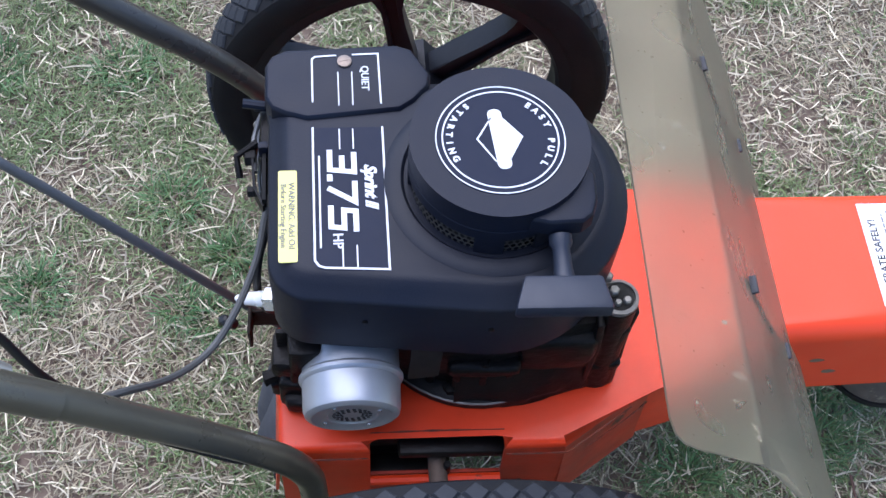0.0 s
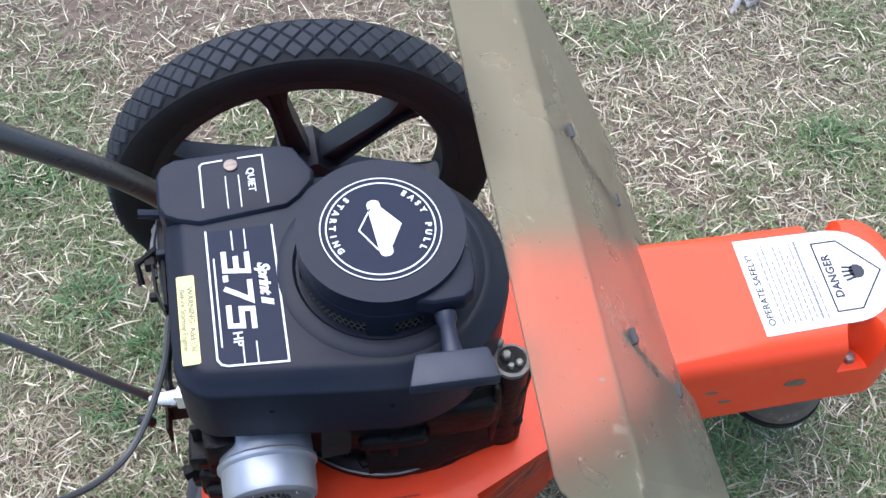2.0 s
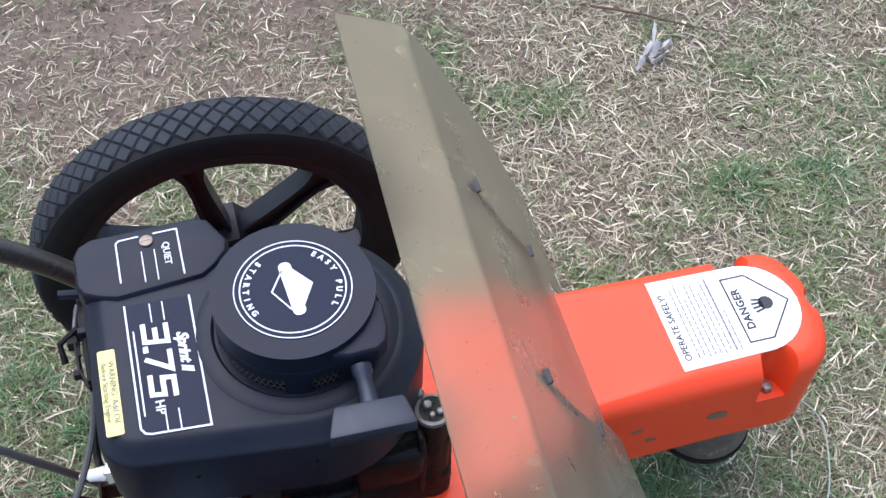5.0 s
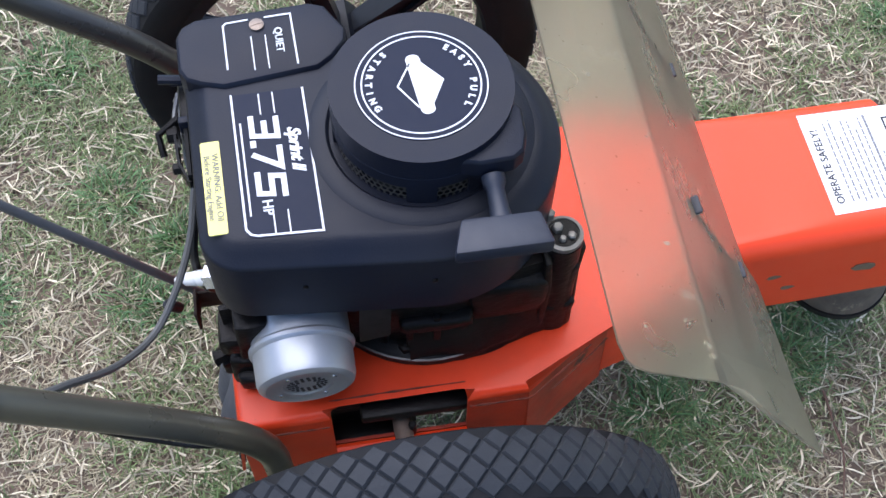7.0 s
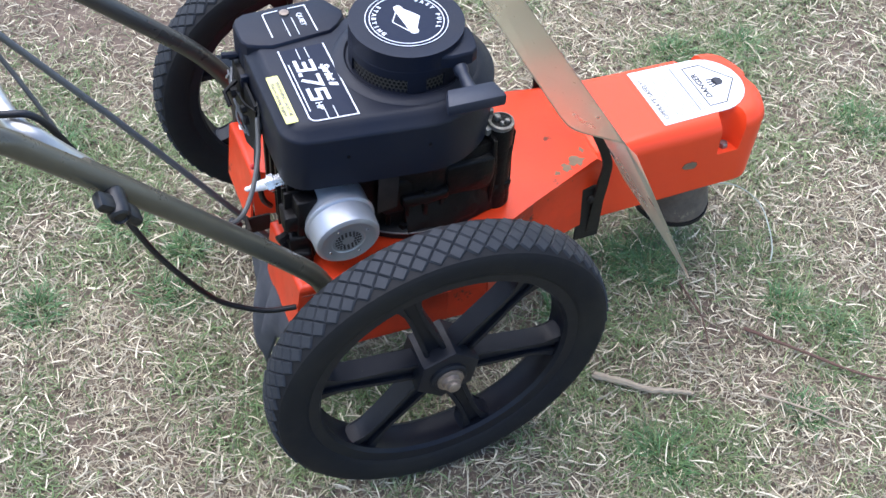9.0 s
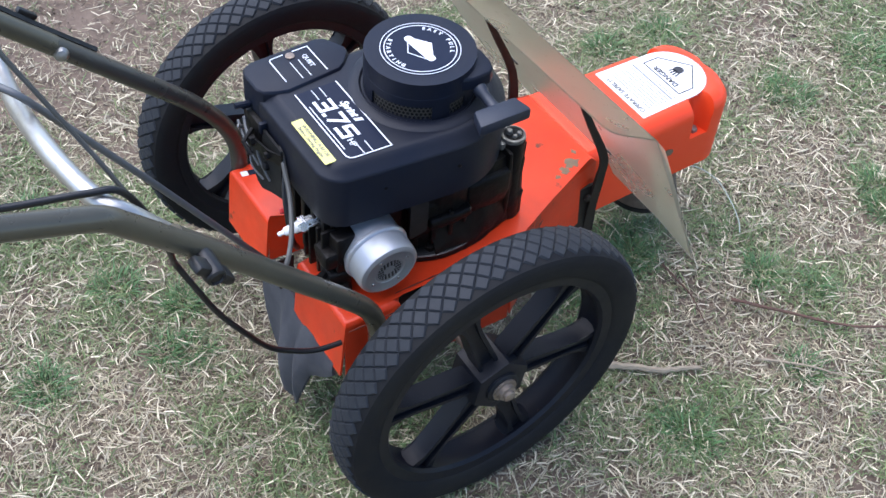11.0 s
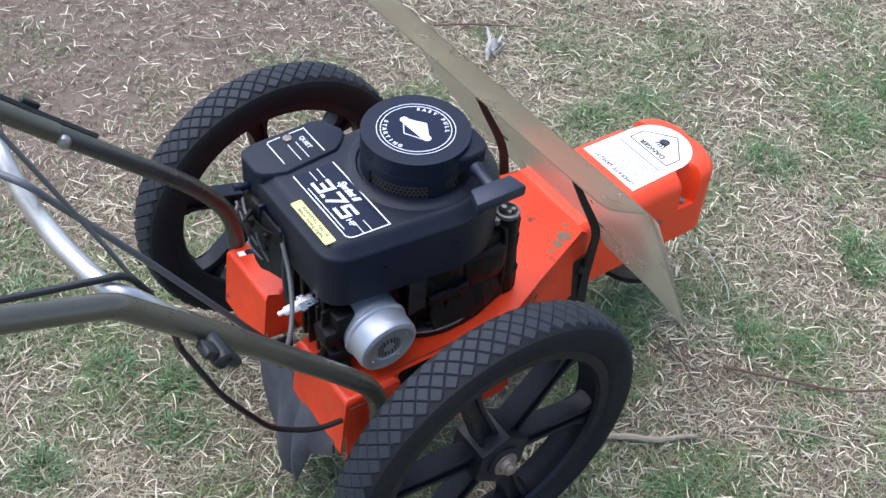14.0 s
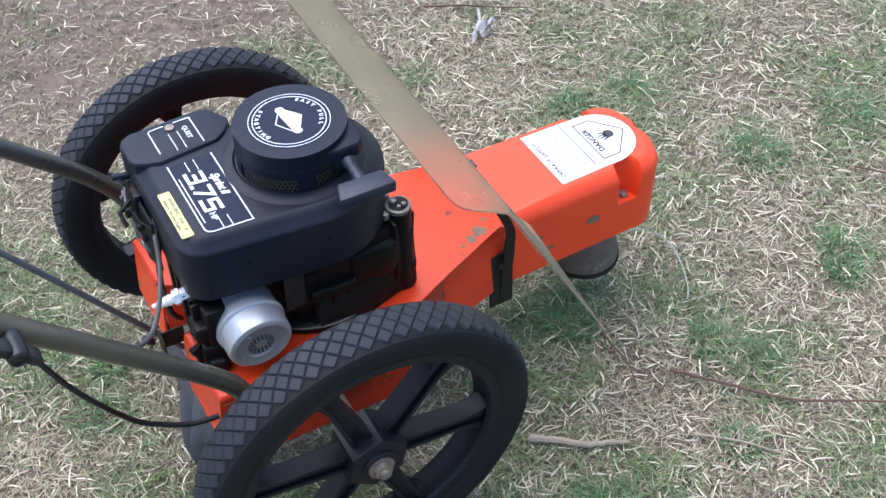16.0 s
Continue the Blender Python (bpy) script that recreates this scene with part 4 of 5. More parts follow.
for a, r, z in ((-108, 0.092, 0.316), (-70, 0.094, 0.316), (-42, 0.094, 0.316)):
    lathe(bm, [(0.007, 0), (0.007, 0.007), (0.004, 0.008)], pose(CX + r * math.cos(radians(a)), CY + r * math.sin(radians(a)), z - 0.003), 6)
part("crankcase_rib", bm, GREASE, engine, "oily cast ribs and bolts on the crankcase")
bm = bmesh.new()
lathe(bm, [(0.1028, TOP + 0.0095), (0.1036, TOP + 0.0100), (0.1036, TOP + 0.0112), (0.1020, TOP + 0.0118)], pose(CX, CY, 0), 56, close=True)
part("flange_edge", bm, material("bare_flange", (0.20, 0.19, 0.18), 0.5, 0.7, color2=(0.03, 0.028, 0.026), scale=25, mix=0.9), engine, "worn bright edge of the engine flange")
bm = bmesh.new()
prism(bm, arc(CX, CY, 0.089, -128, 70, 22) + [(-0.095, 0.050), (-0.095, -0.088), (-0.030, -0.106)], 0.312, 0.424)
part("crankcase", lumpy(bm, 0.003, 2), GREASE, engine, "oily black crankcase casting under the shroud", angle=50)
# sloping cast skirt that spreads out to the foot of the filler post
bm = bmesh.new()
lo = [(0.010, -0.131), (0.045, -0.1335), (0.080, -0.131), (0.110, -0.124), (0.140, -0.113), (0.158, -0.100), (0.158, -0.070), (0.010, -0.070)]
hi = [(0.005, -0.112), (0.045, -0.116), (0.078, -0.115), (0.104, -0.114), (0.134, -0.109), (0.150, -0.098), (0.150, -0.075), (0.005, -0.075)]
rings = [[bm.verts.new((x, y, z)) for x, y in row] for row, z in ((lo, 0.3005), (lo, 0.313), (hi, 0.362), (hi, 0.414))]
for u, v in zip(rings, rings[1:]):
    ring_faces(bm, u, v)
bm.faces.new(rings[0][::-1])
bm.faces.new(rings[-1])
part("crankcase_skirt", lumpy(bm, 0.0035, 3, 4.0), GREASE, engine, "sloping oily black side of the crankcase", angle=50)
# cylinder head with fins
bm = bmesh.new()
soft_box(bm, -0.122, -0.090, -0.100, 0.015, 0.322, 0.428, 0.004)
part("cylinder_head", bm, GREASE, engine, "finned cylinder head, oily black")
for k in range(5):
    bm = bmesh.new()
    y = -0.095 + 0.024 * k
    soft_box(bm, -0.130, -0.118, y, y + 0.008, 0.322, 0.428, 0.001)
    part("cooling_fin", bm, GREASE, engine)
for k in range(4):
    bm = bmesh.new()
    y = -0.104 + 0.016 * k
    soft_box(bm, -0.137 + 0.002 * (k % 2), -0.118, y, y + 0.005, 0.318, 0.402 - 0.006 * k, 0.001)
    part("cooling_fin", bm, GREASE, engine)
bm = bmesh.new()
soft_box(bm, -0.138, -0.108, -0.124, -0.096, 0.305, 0.345, 0.004)
soft_box(bm, -0.128, -0.100, -0.122, -0.10, 0.345, 0.40, 0.003)
soft_box(bm, -0.145, -0.13, -0.118, -0.104, 0.312, 0.33, 0.003)
soft_box(bm, -0.142, -0.118, -0.122, -0.088, 0.352, 0.378, 0.005)
soft_box(bm, -0.134, -0.112, -0.132, -0.110, 0.303, 0.325, 0.004)
lathe(bm, [(0.006, 0), (0.006, 0.012), (0.004, 0.013)], axis_to((-0.138, -0.112, 0.340), (-1, -0.2, 0)), 6)
part("muffler_elbow", lumpy(bm, 0.0028, 2), GREASE, engine, "black cast exhaust elbow")
# blower housing
bm = bmesh.new()
hous = arc(-0.1100, 0.0460, 0.0265, 92, 180, 7) + [(-0.1365, -0.040)] + arc(-0.1035, -0.0895, 0.0330, 180, 262, 10) + [(-0.06, -0.128), (-0.02, -0.1325)] + arc(CX, CY, 0.106, -98, 92, 26) + [(-0.01, 0.073)]
domed(bm, hous, 0.419, 0.505, 0.0145, 6, crisp=True)
housing = part("blower_housing", bm, HOUSING, engine, "black shroud over the engine, dusty and scuffed", angle=30)
bm = bmesh.new()
lathe(bm, [(0.0860, 0.500), (0.0845, 0.5052), (0.0820, 0.5066), (0.0760, 0.5085), (0.0715, 0.5088), (0.0700, 0.5075), (0.0690, 0.5060), (0.060, 0.5060)], pose(CX, CY, 0), 56)
part("starter_base", bm, HOUSING, engine, "raised black ring round the screen")
for x, y in ((-0.066, -0.1268), (0.028, -0.1378)):
    bm = bmesh.new()
    lathe(bm, [(0.0022, 0), (0.0022, 0.0016), (0.0012, 0.0020)], axis_to((x, y, 0.463), (0, -1, 0)), 8)
    part("shroud_screw", bm, GREASE, engine, "tiny dark screw in the shroud's side")
# perforated screen
bm = bmesh.new()
N, ROWS_S = 78, 6
for k in range(N):
    for r in range(ROWS_S):
        a0, a1 = 2 * math.pi * (k + 0.5 * (r % 2)) / N, 2 * math.pi * (k + 1 + 0.5 * (r % 2)) / N
        z0 = 0.5055 + 0.0050 * r
        z1 = z0 + 0.0050

        def at(u, v):
            a = a0 + (a1 - a0) * u
            return bm.verts.new((CX + 0.0635 * math.cos(a), CY + 0.0635 * math.sin(a), z0 + (z1 - z0) * v))
        cor = [at(0, 0), at(1, 0), at(1, 1), at(0, 1)]
        hole = [at(0.5 + 0.36 * math.cos(radians(t)), 0.5 + 0.40 * math.sin(radians(t))) for t in (202, 248, 292, 338, 22, 68, 112, 158)]
        for i in range(4):
            bm.faces.new((cor[i], hole[(2 * i + 1) % 8], hole[2 * i]))
            bm.faces.new((cor[i], cor[(i + 1) % 4], hole[(2 * i + 2) % 8], hole[(2 * i + 1) % 8]))
part("starter_screen", bm, material("screen_metal", (0.085, 0.078, 0.068), 0.5, 0.5, color2=(0.04, 0.036, 0.032), scale=60), engine, "perforated dark metal intake screen", smooth=False)
bm = bmesh.new()
lathe(bm, [(0.058, 0.5055), (0.058, 0.534), (0.02, 0.534)], pose(CX, CY, 0), 40)
part("flywheel_cup", bm, GREASE, engine, "dark flywheel cup behind the screen")
# recoil starter
bm = bmesh.new()
prism(bm, arc(CX, CY, 0.0662, 0, 360, 72)[:-1], 0.5355, 0.5585, 0.0060, 5)
prism(bm, [(CX - 0.005, CY - 0.058), (CX + 0.030, CY - 0.0675), (CX + 0.054, CY - 0.0668), (CX + 0.0620, CY - 0.0610), (CX + 0.0665, CY - 0.048), (CX + 0.0678, CY - 0.026), (CX + 0.050, CY)], 0.5345, 0.5510, 0.004, 3)
recoil = part("recoil_starter", bm, BLACK, engine, "round black pull-starter cover", angle=30)
for a0, a1 in ((-109, -90), (-69, 182)):
    bm = bmesh.new()
    steps = max(3, int((a1 - a0) / 6))
    prism(bm, arc(CX, CY, 0.0662, a0, a1, steps) + arc(CX, CY, 0.0640, a1, a0, steps), 0.506, 0.5375)
    part("starter_skirt", bm, BLACK, engine, "black skirt of the starter cover", angle=30)
bm = bmesh.new()
lathe(bm, [(0.0640, 0.5255), (0.0664, 0.5255), (0.0664, 0.5365), (0.0650, 0.5380)], pose(CX, CY, 0), 64)
part("recoil_rim", bm, BLACK, engine, "black rim under the starter cover")
ZR = 0.5587
bm = bmesh.new()
lathe(bm, [(0.001, ZR - 0.0004), (0.0480, ZR - 0.0004), (0.0480, ZR + 0.0003), (0.001, ZR + 0.0003)], pose(CX, CY, 0), 72)
part("round_decal", bm, DECAL, engine, "round black decal on the starter")


def flat_ring(bm, r0, r1, z, n=72):
    lathe(bm, [(r0, z), (r1, z), (r1, z + 0.0003), (r0, z + 0.0003)], pose(CX, CY, 0), n, close=True)


bm = bmesh.new()
flat_ring(bm, 0.0466, 0.0475, ZR + 0.0003)
flat_ring(bm, 0.0418, 0.0429, ZR + 0.0003)
part("decal_ring", bm, WHITE, engine, "two thin white printed rings", smooth=False)
for word, a0, step, inward in (("EASY PULL", 52, -11.2, False), ("STARTING", 128, 11.2, True)):
    bm = bmesh.new()
    for i, ch in enumerate(word):
        a = a0 + step * i
        if ch == " ":
            continue
        m = pose(CX + 0.0372 * math.cos(radians(a)), CY + 0.0372 * math.sin(radians(a)), ZR + 0.0004, 0, 0, a + (90 if inward else -90))
        lettering(bm, ch, 0.0066, m, bold=0.00030)
    part("decal_letters", bm, WHITE, engine, "white printed word in a circle", smooth=False)
# plain diamond and bar mark
bm = bmesh.new()
tilt = pose(CX - 0.0008, CY, 0, 0, 0, 5)
prism(bm, rounded_rect(-0.0052, 0.0052, -0.0265, 0.0265, 0.0045), ZR, ZR + 0.0005, m=tilt)
prism(bm, [(0.005, -0.019), (0.0175, 0.0), (0.005, 0.019)], ZR, ZR + 0.0005, m=tilt)
stroke(bm, [(CX - 0.0058, CY + 0.0185), (CX - 0.0170, CY), (CX - 0.0050, CY - 0.0195)], 0.0012, ZR, ZR + 0.0005)
for k in range(9):
    stroke(bm, [(CX - 0.003, CY - 0.019 + 0.0045 * k), (CX + 0.0015, CY - 0.019 + 0.0045 * k)], 0.0011, ZR + 0.0005, ZR + 0.0006)
part("diamond_mark", bm, WHITE, engine, "plain white diamond and bar mark", smooth=False)
# pull grip on its cord
bm = bmesh.new()
tmp = bmesh.new()
prism(tmp, [(0.037, -0.158), (0.107, -0.160), (0.102, -0.133), (0.046, -0.131)], 0.5185, 0.5345)
bmesh.ops.bevel(tmp, geom=tmp.edges[:], offset=0.003, segments=2, profile=0.5, affect="EDGES", clamp_overlap=True)
join(bm, tmp)
lathe(bm, [(0.0085, 0), (0.007, 0.010), (0.0065, 0.024), (0.0085, 0.028), (0.0085, 0.034)], axis_to((0.075, -0.133, 0.5255), (0.0, 1, 0.22)), 14)
part("pull_grip", bm, material("grip_plastic", (0.010, 0.0145, 0.028), 0.48, color2=(0.019, 0.023, 0.036), scale=30, bump=0.2), engine, "blue-black plastic T-shaped pull grip")
# choke and air-cleaner cover
bm = bmesh.new()
cov = [(-0.105, 0.0285), (-0.122, 0.034), (-0.133, 0.040), (-0.138, 0.050), (-0.138, 0.082), (-0.133, 0.092), (-0.122, 0.098), (-0.032, 0.101), (-0.020, 0.096), (-0.006, 0.070), (-0.008, 0.058), (-0.020, 0.044), (-0.032, 0.0355)]
prism(bm, cov[::-1], 0.470, 0.509, 0.0048, 3)
part("air_cleaner_cover", bm, BLACK, engine, "black air-cleaner cover", angle=30)
bm = bmesh.new()
prism(bm, [(-0.128, 0.040), (-0.130, 0.088), (-0.03, 0.094), (-0.012, 0.066), (-0.03, 0.044)][::-1], 0.40, 0.474)
soft_box(bm, -0.12, -0.05, 0.03, 0.085, 0.36, 0.42, 0.006)
soft_box(bm, -0.145, -0.128, 0.03, 0.075, 0.425, 0.468, 0.004)
soft_box(bm, -0.140, -0.125, 0.005, 0.03, 0.42, 0.45, 0.003)
part("carburettor", bm, GREASE, engine, "greasy black carburettor under the cover")
bm = bmesh.new()
strip(bm, [(-0.150, 0.055, 0.44), (-0.152, 0.03, 0.445), (-0.150, 0.0, 0.45), (-0.142, -0.02, 0.452)], (0, 0, 0.008), 0.002)
tube(bm, [(-0.148, 0.045, 0.455), (-0.165, 0.035, 0.45), (-0.163, 0.02, 0.44)], 0.003, 8)
lathe(bm, [(0.007, 0), (0.007, 0.008), (0.004, 0.009)], axis_to((-0.150, 0.035, 0.447), (-1, 0, 0)), 6)
lathe(bm, [(0.005, 0), (0.005, 0.007), (0.003, 0.008)], axis_to((-0.148, 0.0, 0.45), (-1, 0, 0)), 6)
part("throttle_bracket", bm, GREASE, engine, "oily black throttle bracket with screws")
bm = bmesh.new()
soft_box(bm, -0.150, -0.136, 0.064, 0.070, 0.470, 0.476, 0.002)
lathe(bm, [(0.004, 0), (0.004, 0.018)], axis_to((-0.140, 0.066, 0.476), (-1, 0.1, 0.1)), 8)
part("choke_lever", bm, BLACK, engine, "small black choke lever")
bm = bmesh.new()
soft_box(bm, -0.146, -0.134, 0.026, 0.033, 0.458, 0.474, 0.002)
part("choke_stop", bm, BLACK, engine, "small black stop beside the lever")
# black control plate slanting down behind the carburettor
bm = bmesh.new()
loop = [Vector((-0.140, y, z)) for y, z in ((0.104, 0.419), (0.060, 0.466), (-0.018, 0.466), (-0.016, 0.386), (0.014, 0.372), (0.040, 0.357), (0.052, 0.360))]
slab(bm, loop, Vector((-0.003, 0, 0)))
for y, z in ((0.045, 0.43), (0.02, 0.412), (0.066, 0.425)):
    lathe(bm, [(0.0055, 0), (0.0055, 0.006), (0.003, 0.007)], axis_to((-0.142, y, z), (-1, 0, 0.2)), 6)
part("control_plate", bm, RUBBER, engine, "oily black throttle control plate with screws")
for pts, r in (([(-0.147, 0.088, 0.436), (-0.150, 0.060, 0.420), (-0.147, 0.036, 0.402)], 0.0018), ([(-0.146, 0.070, 0.455), (-0.152, 0.050, 0.446), (-0.150, 0.020, 0.448)], 0.0022), ([(-0.146, 0.040, 0.440), (-0.149, 0.030, 0.420), (-0.146, 0.010, 0.396)], 0.0016), ([(-0.145, 0.062, 0.404), (-0.150, 0.050, 0.392), (-0.146, 0.028, 0.384)], 0.0014)):
    bm = bmesh.new()
    tube(bm, smooth_path(pts, 5), r, 7)
    part("throttle_link", bm, LEVER, engine, "worn grey wire link")
bm = bmesh.new()
lathe(bm, [(0.0030, 0), (0.0030, 0.010), (0.0015, 0.011)], axis_to((-0.143, 0.078, 0.430), (-1, 0.1, 0.5)), 8)
part("control_screw", bm, STEEL, engine, "bright adjusting screw")
# decals on the shroud
ZD = 0.5052
bm = bmesh.new()
stroke_w = 0.0012
prism(bm, [(-0.1030, 0.0215), (-0.1030, -0.0985), (-0.0990, -0.1040), (-0.0935, -0.1055), (-0.0455, -0.1085), (-0.0455, 0.0205)], ZD - 0.001, ZD)
part("rating_decal", bm, DECAL, engine, "black decal with white print")
bm = bmesh.new()
stroke(bm, [(-0.101, 0.021), (-0.101, -0.0975), (-0.098, -0.1020), (-0.0935, -0.1037), (-0.047, -0.1068), (-0.047, 0.020)], 0.0016, ZD, ZD + 0.0003)
for x in (-0.0805, -0.0700):
    stroke(bm, [(x, 0.019), (x, 0.001)], 0.0010, ZD, ZD + 0.0003)
    stroke(bm, [(x, -0.086), (x, -0.1045)], 0.0010, ZD, ZD + 0.0003)
rng = random.Random(2)
y = -0.006
while y > -0.085:
    stroke(bm, [(-0.0965, y), (-0.0965, y - 0.0035)], 0.0013, ZD, ZD + 0.0003)
    y -= 0.0048
part("decal_frame", bm, WHITE, engine, "white frame and lines of the decal", smooth=False)
bm = bmesh.new()
def square_digit(lines, y0):
    """Wide squared figures; u runs along the word, v up it."""
    for k, run in enumerate(lines):
        stroke(bm, [(-0.0900 + 0.0215 * v, y0 - 0.0175 * u - 0.003 * (v - 0.5)) for u, v in run], 0.0042, ZD, ZD + 0.0004 + 0.0002 * k)


square_digit([[(0.0, 0.93), (0.93, 0.93), (0.93, 0.07), (0.0, 0.07)], [(0.25, 0.5), (0.93, 0.5)]], -0.0035)
square_digit([[(0.55, 0.06), (0.66, 0.06)]], -0.0165)
square_digit([[(0.0, 0.93), (0.95, 0.93), (0.42, 0.07)]], -0.0300)
square_digit([[(0.95, 0.93), (0.05, 0.93), (0.05, 0.52), (0.95, 0.52), (0.95, 0.07), (0.0, 0.07)]], -0.0540)
lettering(bm, "HP", 0.0105, lie(-0.0835, -0.0815, ZD + 0.0002, -90), bold=0.00015)
part("decal_letters", bm, WHITE, engine, "white printed engine rating", smooth=False)
bm = bmesh.new()
lettering(bm, "Sprint II", 0.0128, lie(-0.0575, -0.0335, ZD + 0.0002, -90), shear=0.35, spacing=0.95, bold=0.0005)
part("decal_letters", bm, WHITE, engine, "white slanted model word", smooth=False)
bm = bmesh.new()
prism(bm, rounded_rect(-0.1275, -0.1135, -0.098, -0.018, 0.0015), ZD - 0.001, ZD)
part("oil_label", bm, YELLOW, engine, "yellow paper warning label")
bm = bmesh.new()
lettering(bm, "WARNING: Add Oil", 0.0068, lie(-0.1175, -0.058, ZD + 0.0002, -90), spacing=1.0)
lettering(bm, "Before Starting Engine", 0.0062, lie(-0.1235, -0.058, ZD + 0.0002, -90), spacing=1.0)
part("oil_label_print", bm, GREYINK, engine, "dark print on the yellow label", smooth=False)
ZC = 0.5092
bm = bmesh.new()
stroke(bm, [(-0.1005, 0.044), (-0.1005, 0.086), (-0.098, 0.0885), (-0.0815, 0.0895)], 0.0014, ZC - 0.0003, ZC + 0.0003)
stroke(bm, [(-0.0675, 0.0900), (-0.0475, 0.0905), (-0.0470, 0.041)], 0.0014, ZC - 0.0003, ZC + 0.0003)
for x in (-0.0800, -0.0690):
    stroke(bm, [(x, 0.072), (x, 0.040)], 0.0009, ZC - 0.0003, ZC + 0.0003)
lettering(bm, "QUIET", 0.0085, lie(-0.0585, 0.066, ZC + 0.0001, -90), bold=0.0001)
part("cover_print", bm, WHITE, engine, "white frame and word on the cover", smooth=False)
bm = bmesh.new()
lathe(bm, [(0.001, 0), (0.0058, 0), (0.0058, 0.0018), (0.004, 0.0024), (0.001, 0.0024)], pose(-0.0745, 0.083, ZC - 0.0005), 20)
box(bm, -0.005, 0.005, -0.0006, 0.0006, 0.0024, 0.0027, pose(-0.0745, 0.083, ZC - 0.0005, 0, 0, 12))
part("cover_screw", bm, AXLEBOLT, engine, "slotted dull steel screw")
# muffler
MUF = axis_to((-0.078, -0.097, 0.366), (0, -1, -0.09))
bm = bmesh.new()
lathe(bm, [(0.036, 0.0), (0.040, 0.003), (0.0402, 0.028), (0.0415, 0.0290), (0.0428, 0.0305), (0.0428, 0.0335), (0.0418, 0.0350), (0.0402, 0.0362), (0.0398, 0.058), (0.0385, 0.0625), (0.0355, 0.0648), (0.0330, 0.0652), (0.0300, 0.0640), (0.0210, 0.0638), (0.0195, 0.0626), (0.001, 0.0622)], MUF, 48)
muffler = part("muffler", bm, SILVER, engine, "silver painted round exhaust muffler", angle=30)
bm = bmesh.new()
for ring, count in ((0.0090, 11), (0.0120, 15), (0.0150, 19)):
    for k in range(count):
        a = 2 * math.pi * (k + 0.3 * ring * 100) / count
        lathe(bm, [(0.0015, 0.0), (0.0015, 0.0009)], MUF @ Matrix.Translation((ring * math.cos(a), ring * math.sin(a), 0.0620)), 7)
part("muffler_hole", bm, INK, engine, "ring of small dark holes in the muffler face", smooth=False)
for k in range(4):
    a = 2 * math.pi * (k + 0.35) / 4
    bm = bmesh.new()
    lathe(bm, [(0.0019, 0.0), (0.0017, 0.0010), (0.0008, 0.0015)], MUF @ Matrix.Translation((0.0262 * math.cos(a), 0.0262 * math.sin(a), 0.0636)), 8)
    part("rivet", bm, PLUGSTEEL, engine, "bright rivet on the muffler face")
# heat plate behind the muffler
bm = bmesh.new()
strip(bm, [(-0.016, -0.122, 0.422), (-0.017, -0.127, 0.408), (-0.019, -0.129, 0.362)], (0.0125, 0, 0.002), 0.002)
part("heat_plate", bm, TIN, engine, "rust-brown sheet bracket beside the muffler")
# capped post by the grip
bm = bmesh.new()
lathe(bm, [(0.020, 0.300), (0.0195, 0.33), (0.0165, 0.36), (0.0165, 0.4285)], pose(0.1365, -0.0995, 0), 20)
part("filler_post", bm, GREASE, engine, "black upright filler post")
for name, label, ends in (("post_block", "black block behind the filler post", (0.092, 0.150, -0.115, -0.085, 0.30, 0.40, 0.005)),
                           ("post_foot", "greasy foot of the filler post", (0.118, 0.1525, -0.117, -0.092, 0.30, 0.345, 0.005)),
                           ("post_rib", "thin black upright rib", (0.120, 0.126, -0.1185, -0.084, 0.30, 0.422, 0.002)),
                           ("post_rib", "thin black upright rib", (0.145, 0.1545, -0.108, -0.090, 0.30, 0.418, 0.002)),
                           ("breather_box", "black box beside the filler post", (0.060, 0.125, -0.121, -0.09, 0.345, 0.398, 0.006))):
    bm = bmesh.new()
    soft_box(bm, *ends)
    part(name, lumpy(bm, 0.0028, 2, ends[1]), GREASE, engine, label, angle=50)
bm = bmesh.new()
lathe(bm, [(0.0155, 0), (0.0162, 0.002), (0.0158, 0.0055), (0.0130, 0.0065), (0.0125, 0.0045), (0.001, 0.0045)], pose(0.1365, -0.0995, 0.4285), 28)
OILSTEEL = material("oily_cap_steel", (0.30, 0.29, 0.27), 0.5, 0.6, color2=(0.10, 0.09, 0.08), scale=120, mix=0.9, bump=0.4)
part("post_cap", bm, OILSTEEL, engine, "dull steel cap on the filler post")
bm = bmesh.new()
lathe(bm, [(0.001, 0), (0.0122, 0), (0.0122, 0.0008), (0.001, 0.0008)], pose(0.1365, -0.0995, 0.4331), 20)
part("cap_recess", bm, GREASE, engine, "oily black inside of the cap")
for x, y, z, r, h in ((0.1325, -0.0955, 0.433, 0.0042, 0.006), (0.1420, -0.1035, 0.433, 0.0036, 0.004), (0.1345, -0.1055, 0.433, 0.0030, 0.004), (0.1185, -0.1010, 0.4200, 0.0052, 0.009), (0.1290, -0.0835, 0.4285, 0.0040, 0.012)):
    bm = bmesh.new()
    lathe(bm, [(r, 0), (r, h), (r * 0.7, h + 0.001), (r * 0.3, h + 0.001)], pose(x, y, z), 6)
    part("cap_bolt", bm, OILSTEEL, engine, "small oily hexagon bolt")
# spark plug
PLUG = axis_to((-0.1265, -0.0665, 0.388), (-0.042, 0.009, -0.011))
bm = bmesh.new()
lathe(bm, [(0.0085, -0.004), (0.0085, 0.011), (0.0110, 0.011), (0.0110, 0.019), (0.008, 0.0195), (0.0075, 0.022)], PLUG, 6)
part("plug_body", bm, PLUGSTEEL, engine, "shiny hexagon of the spark plug")
bm = bmesh.new()
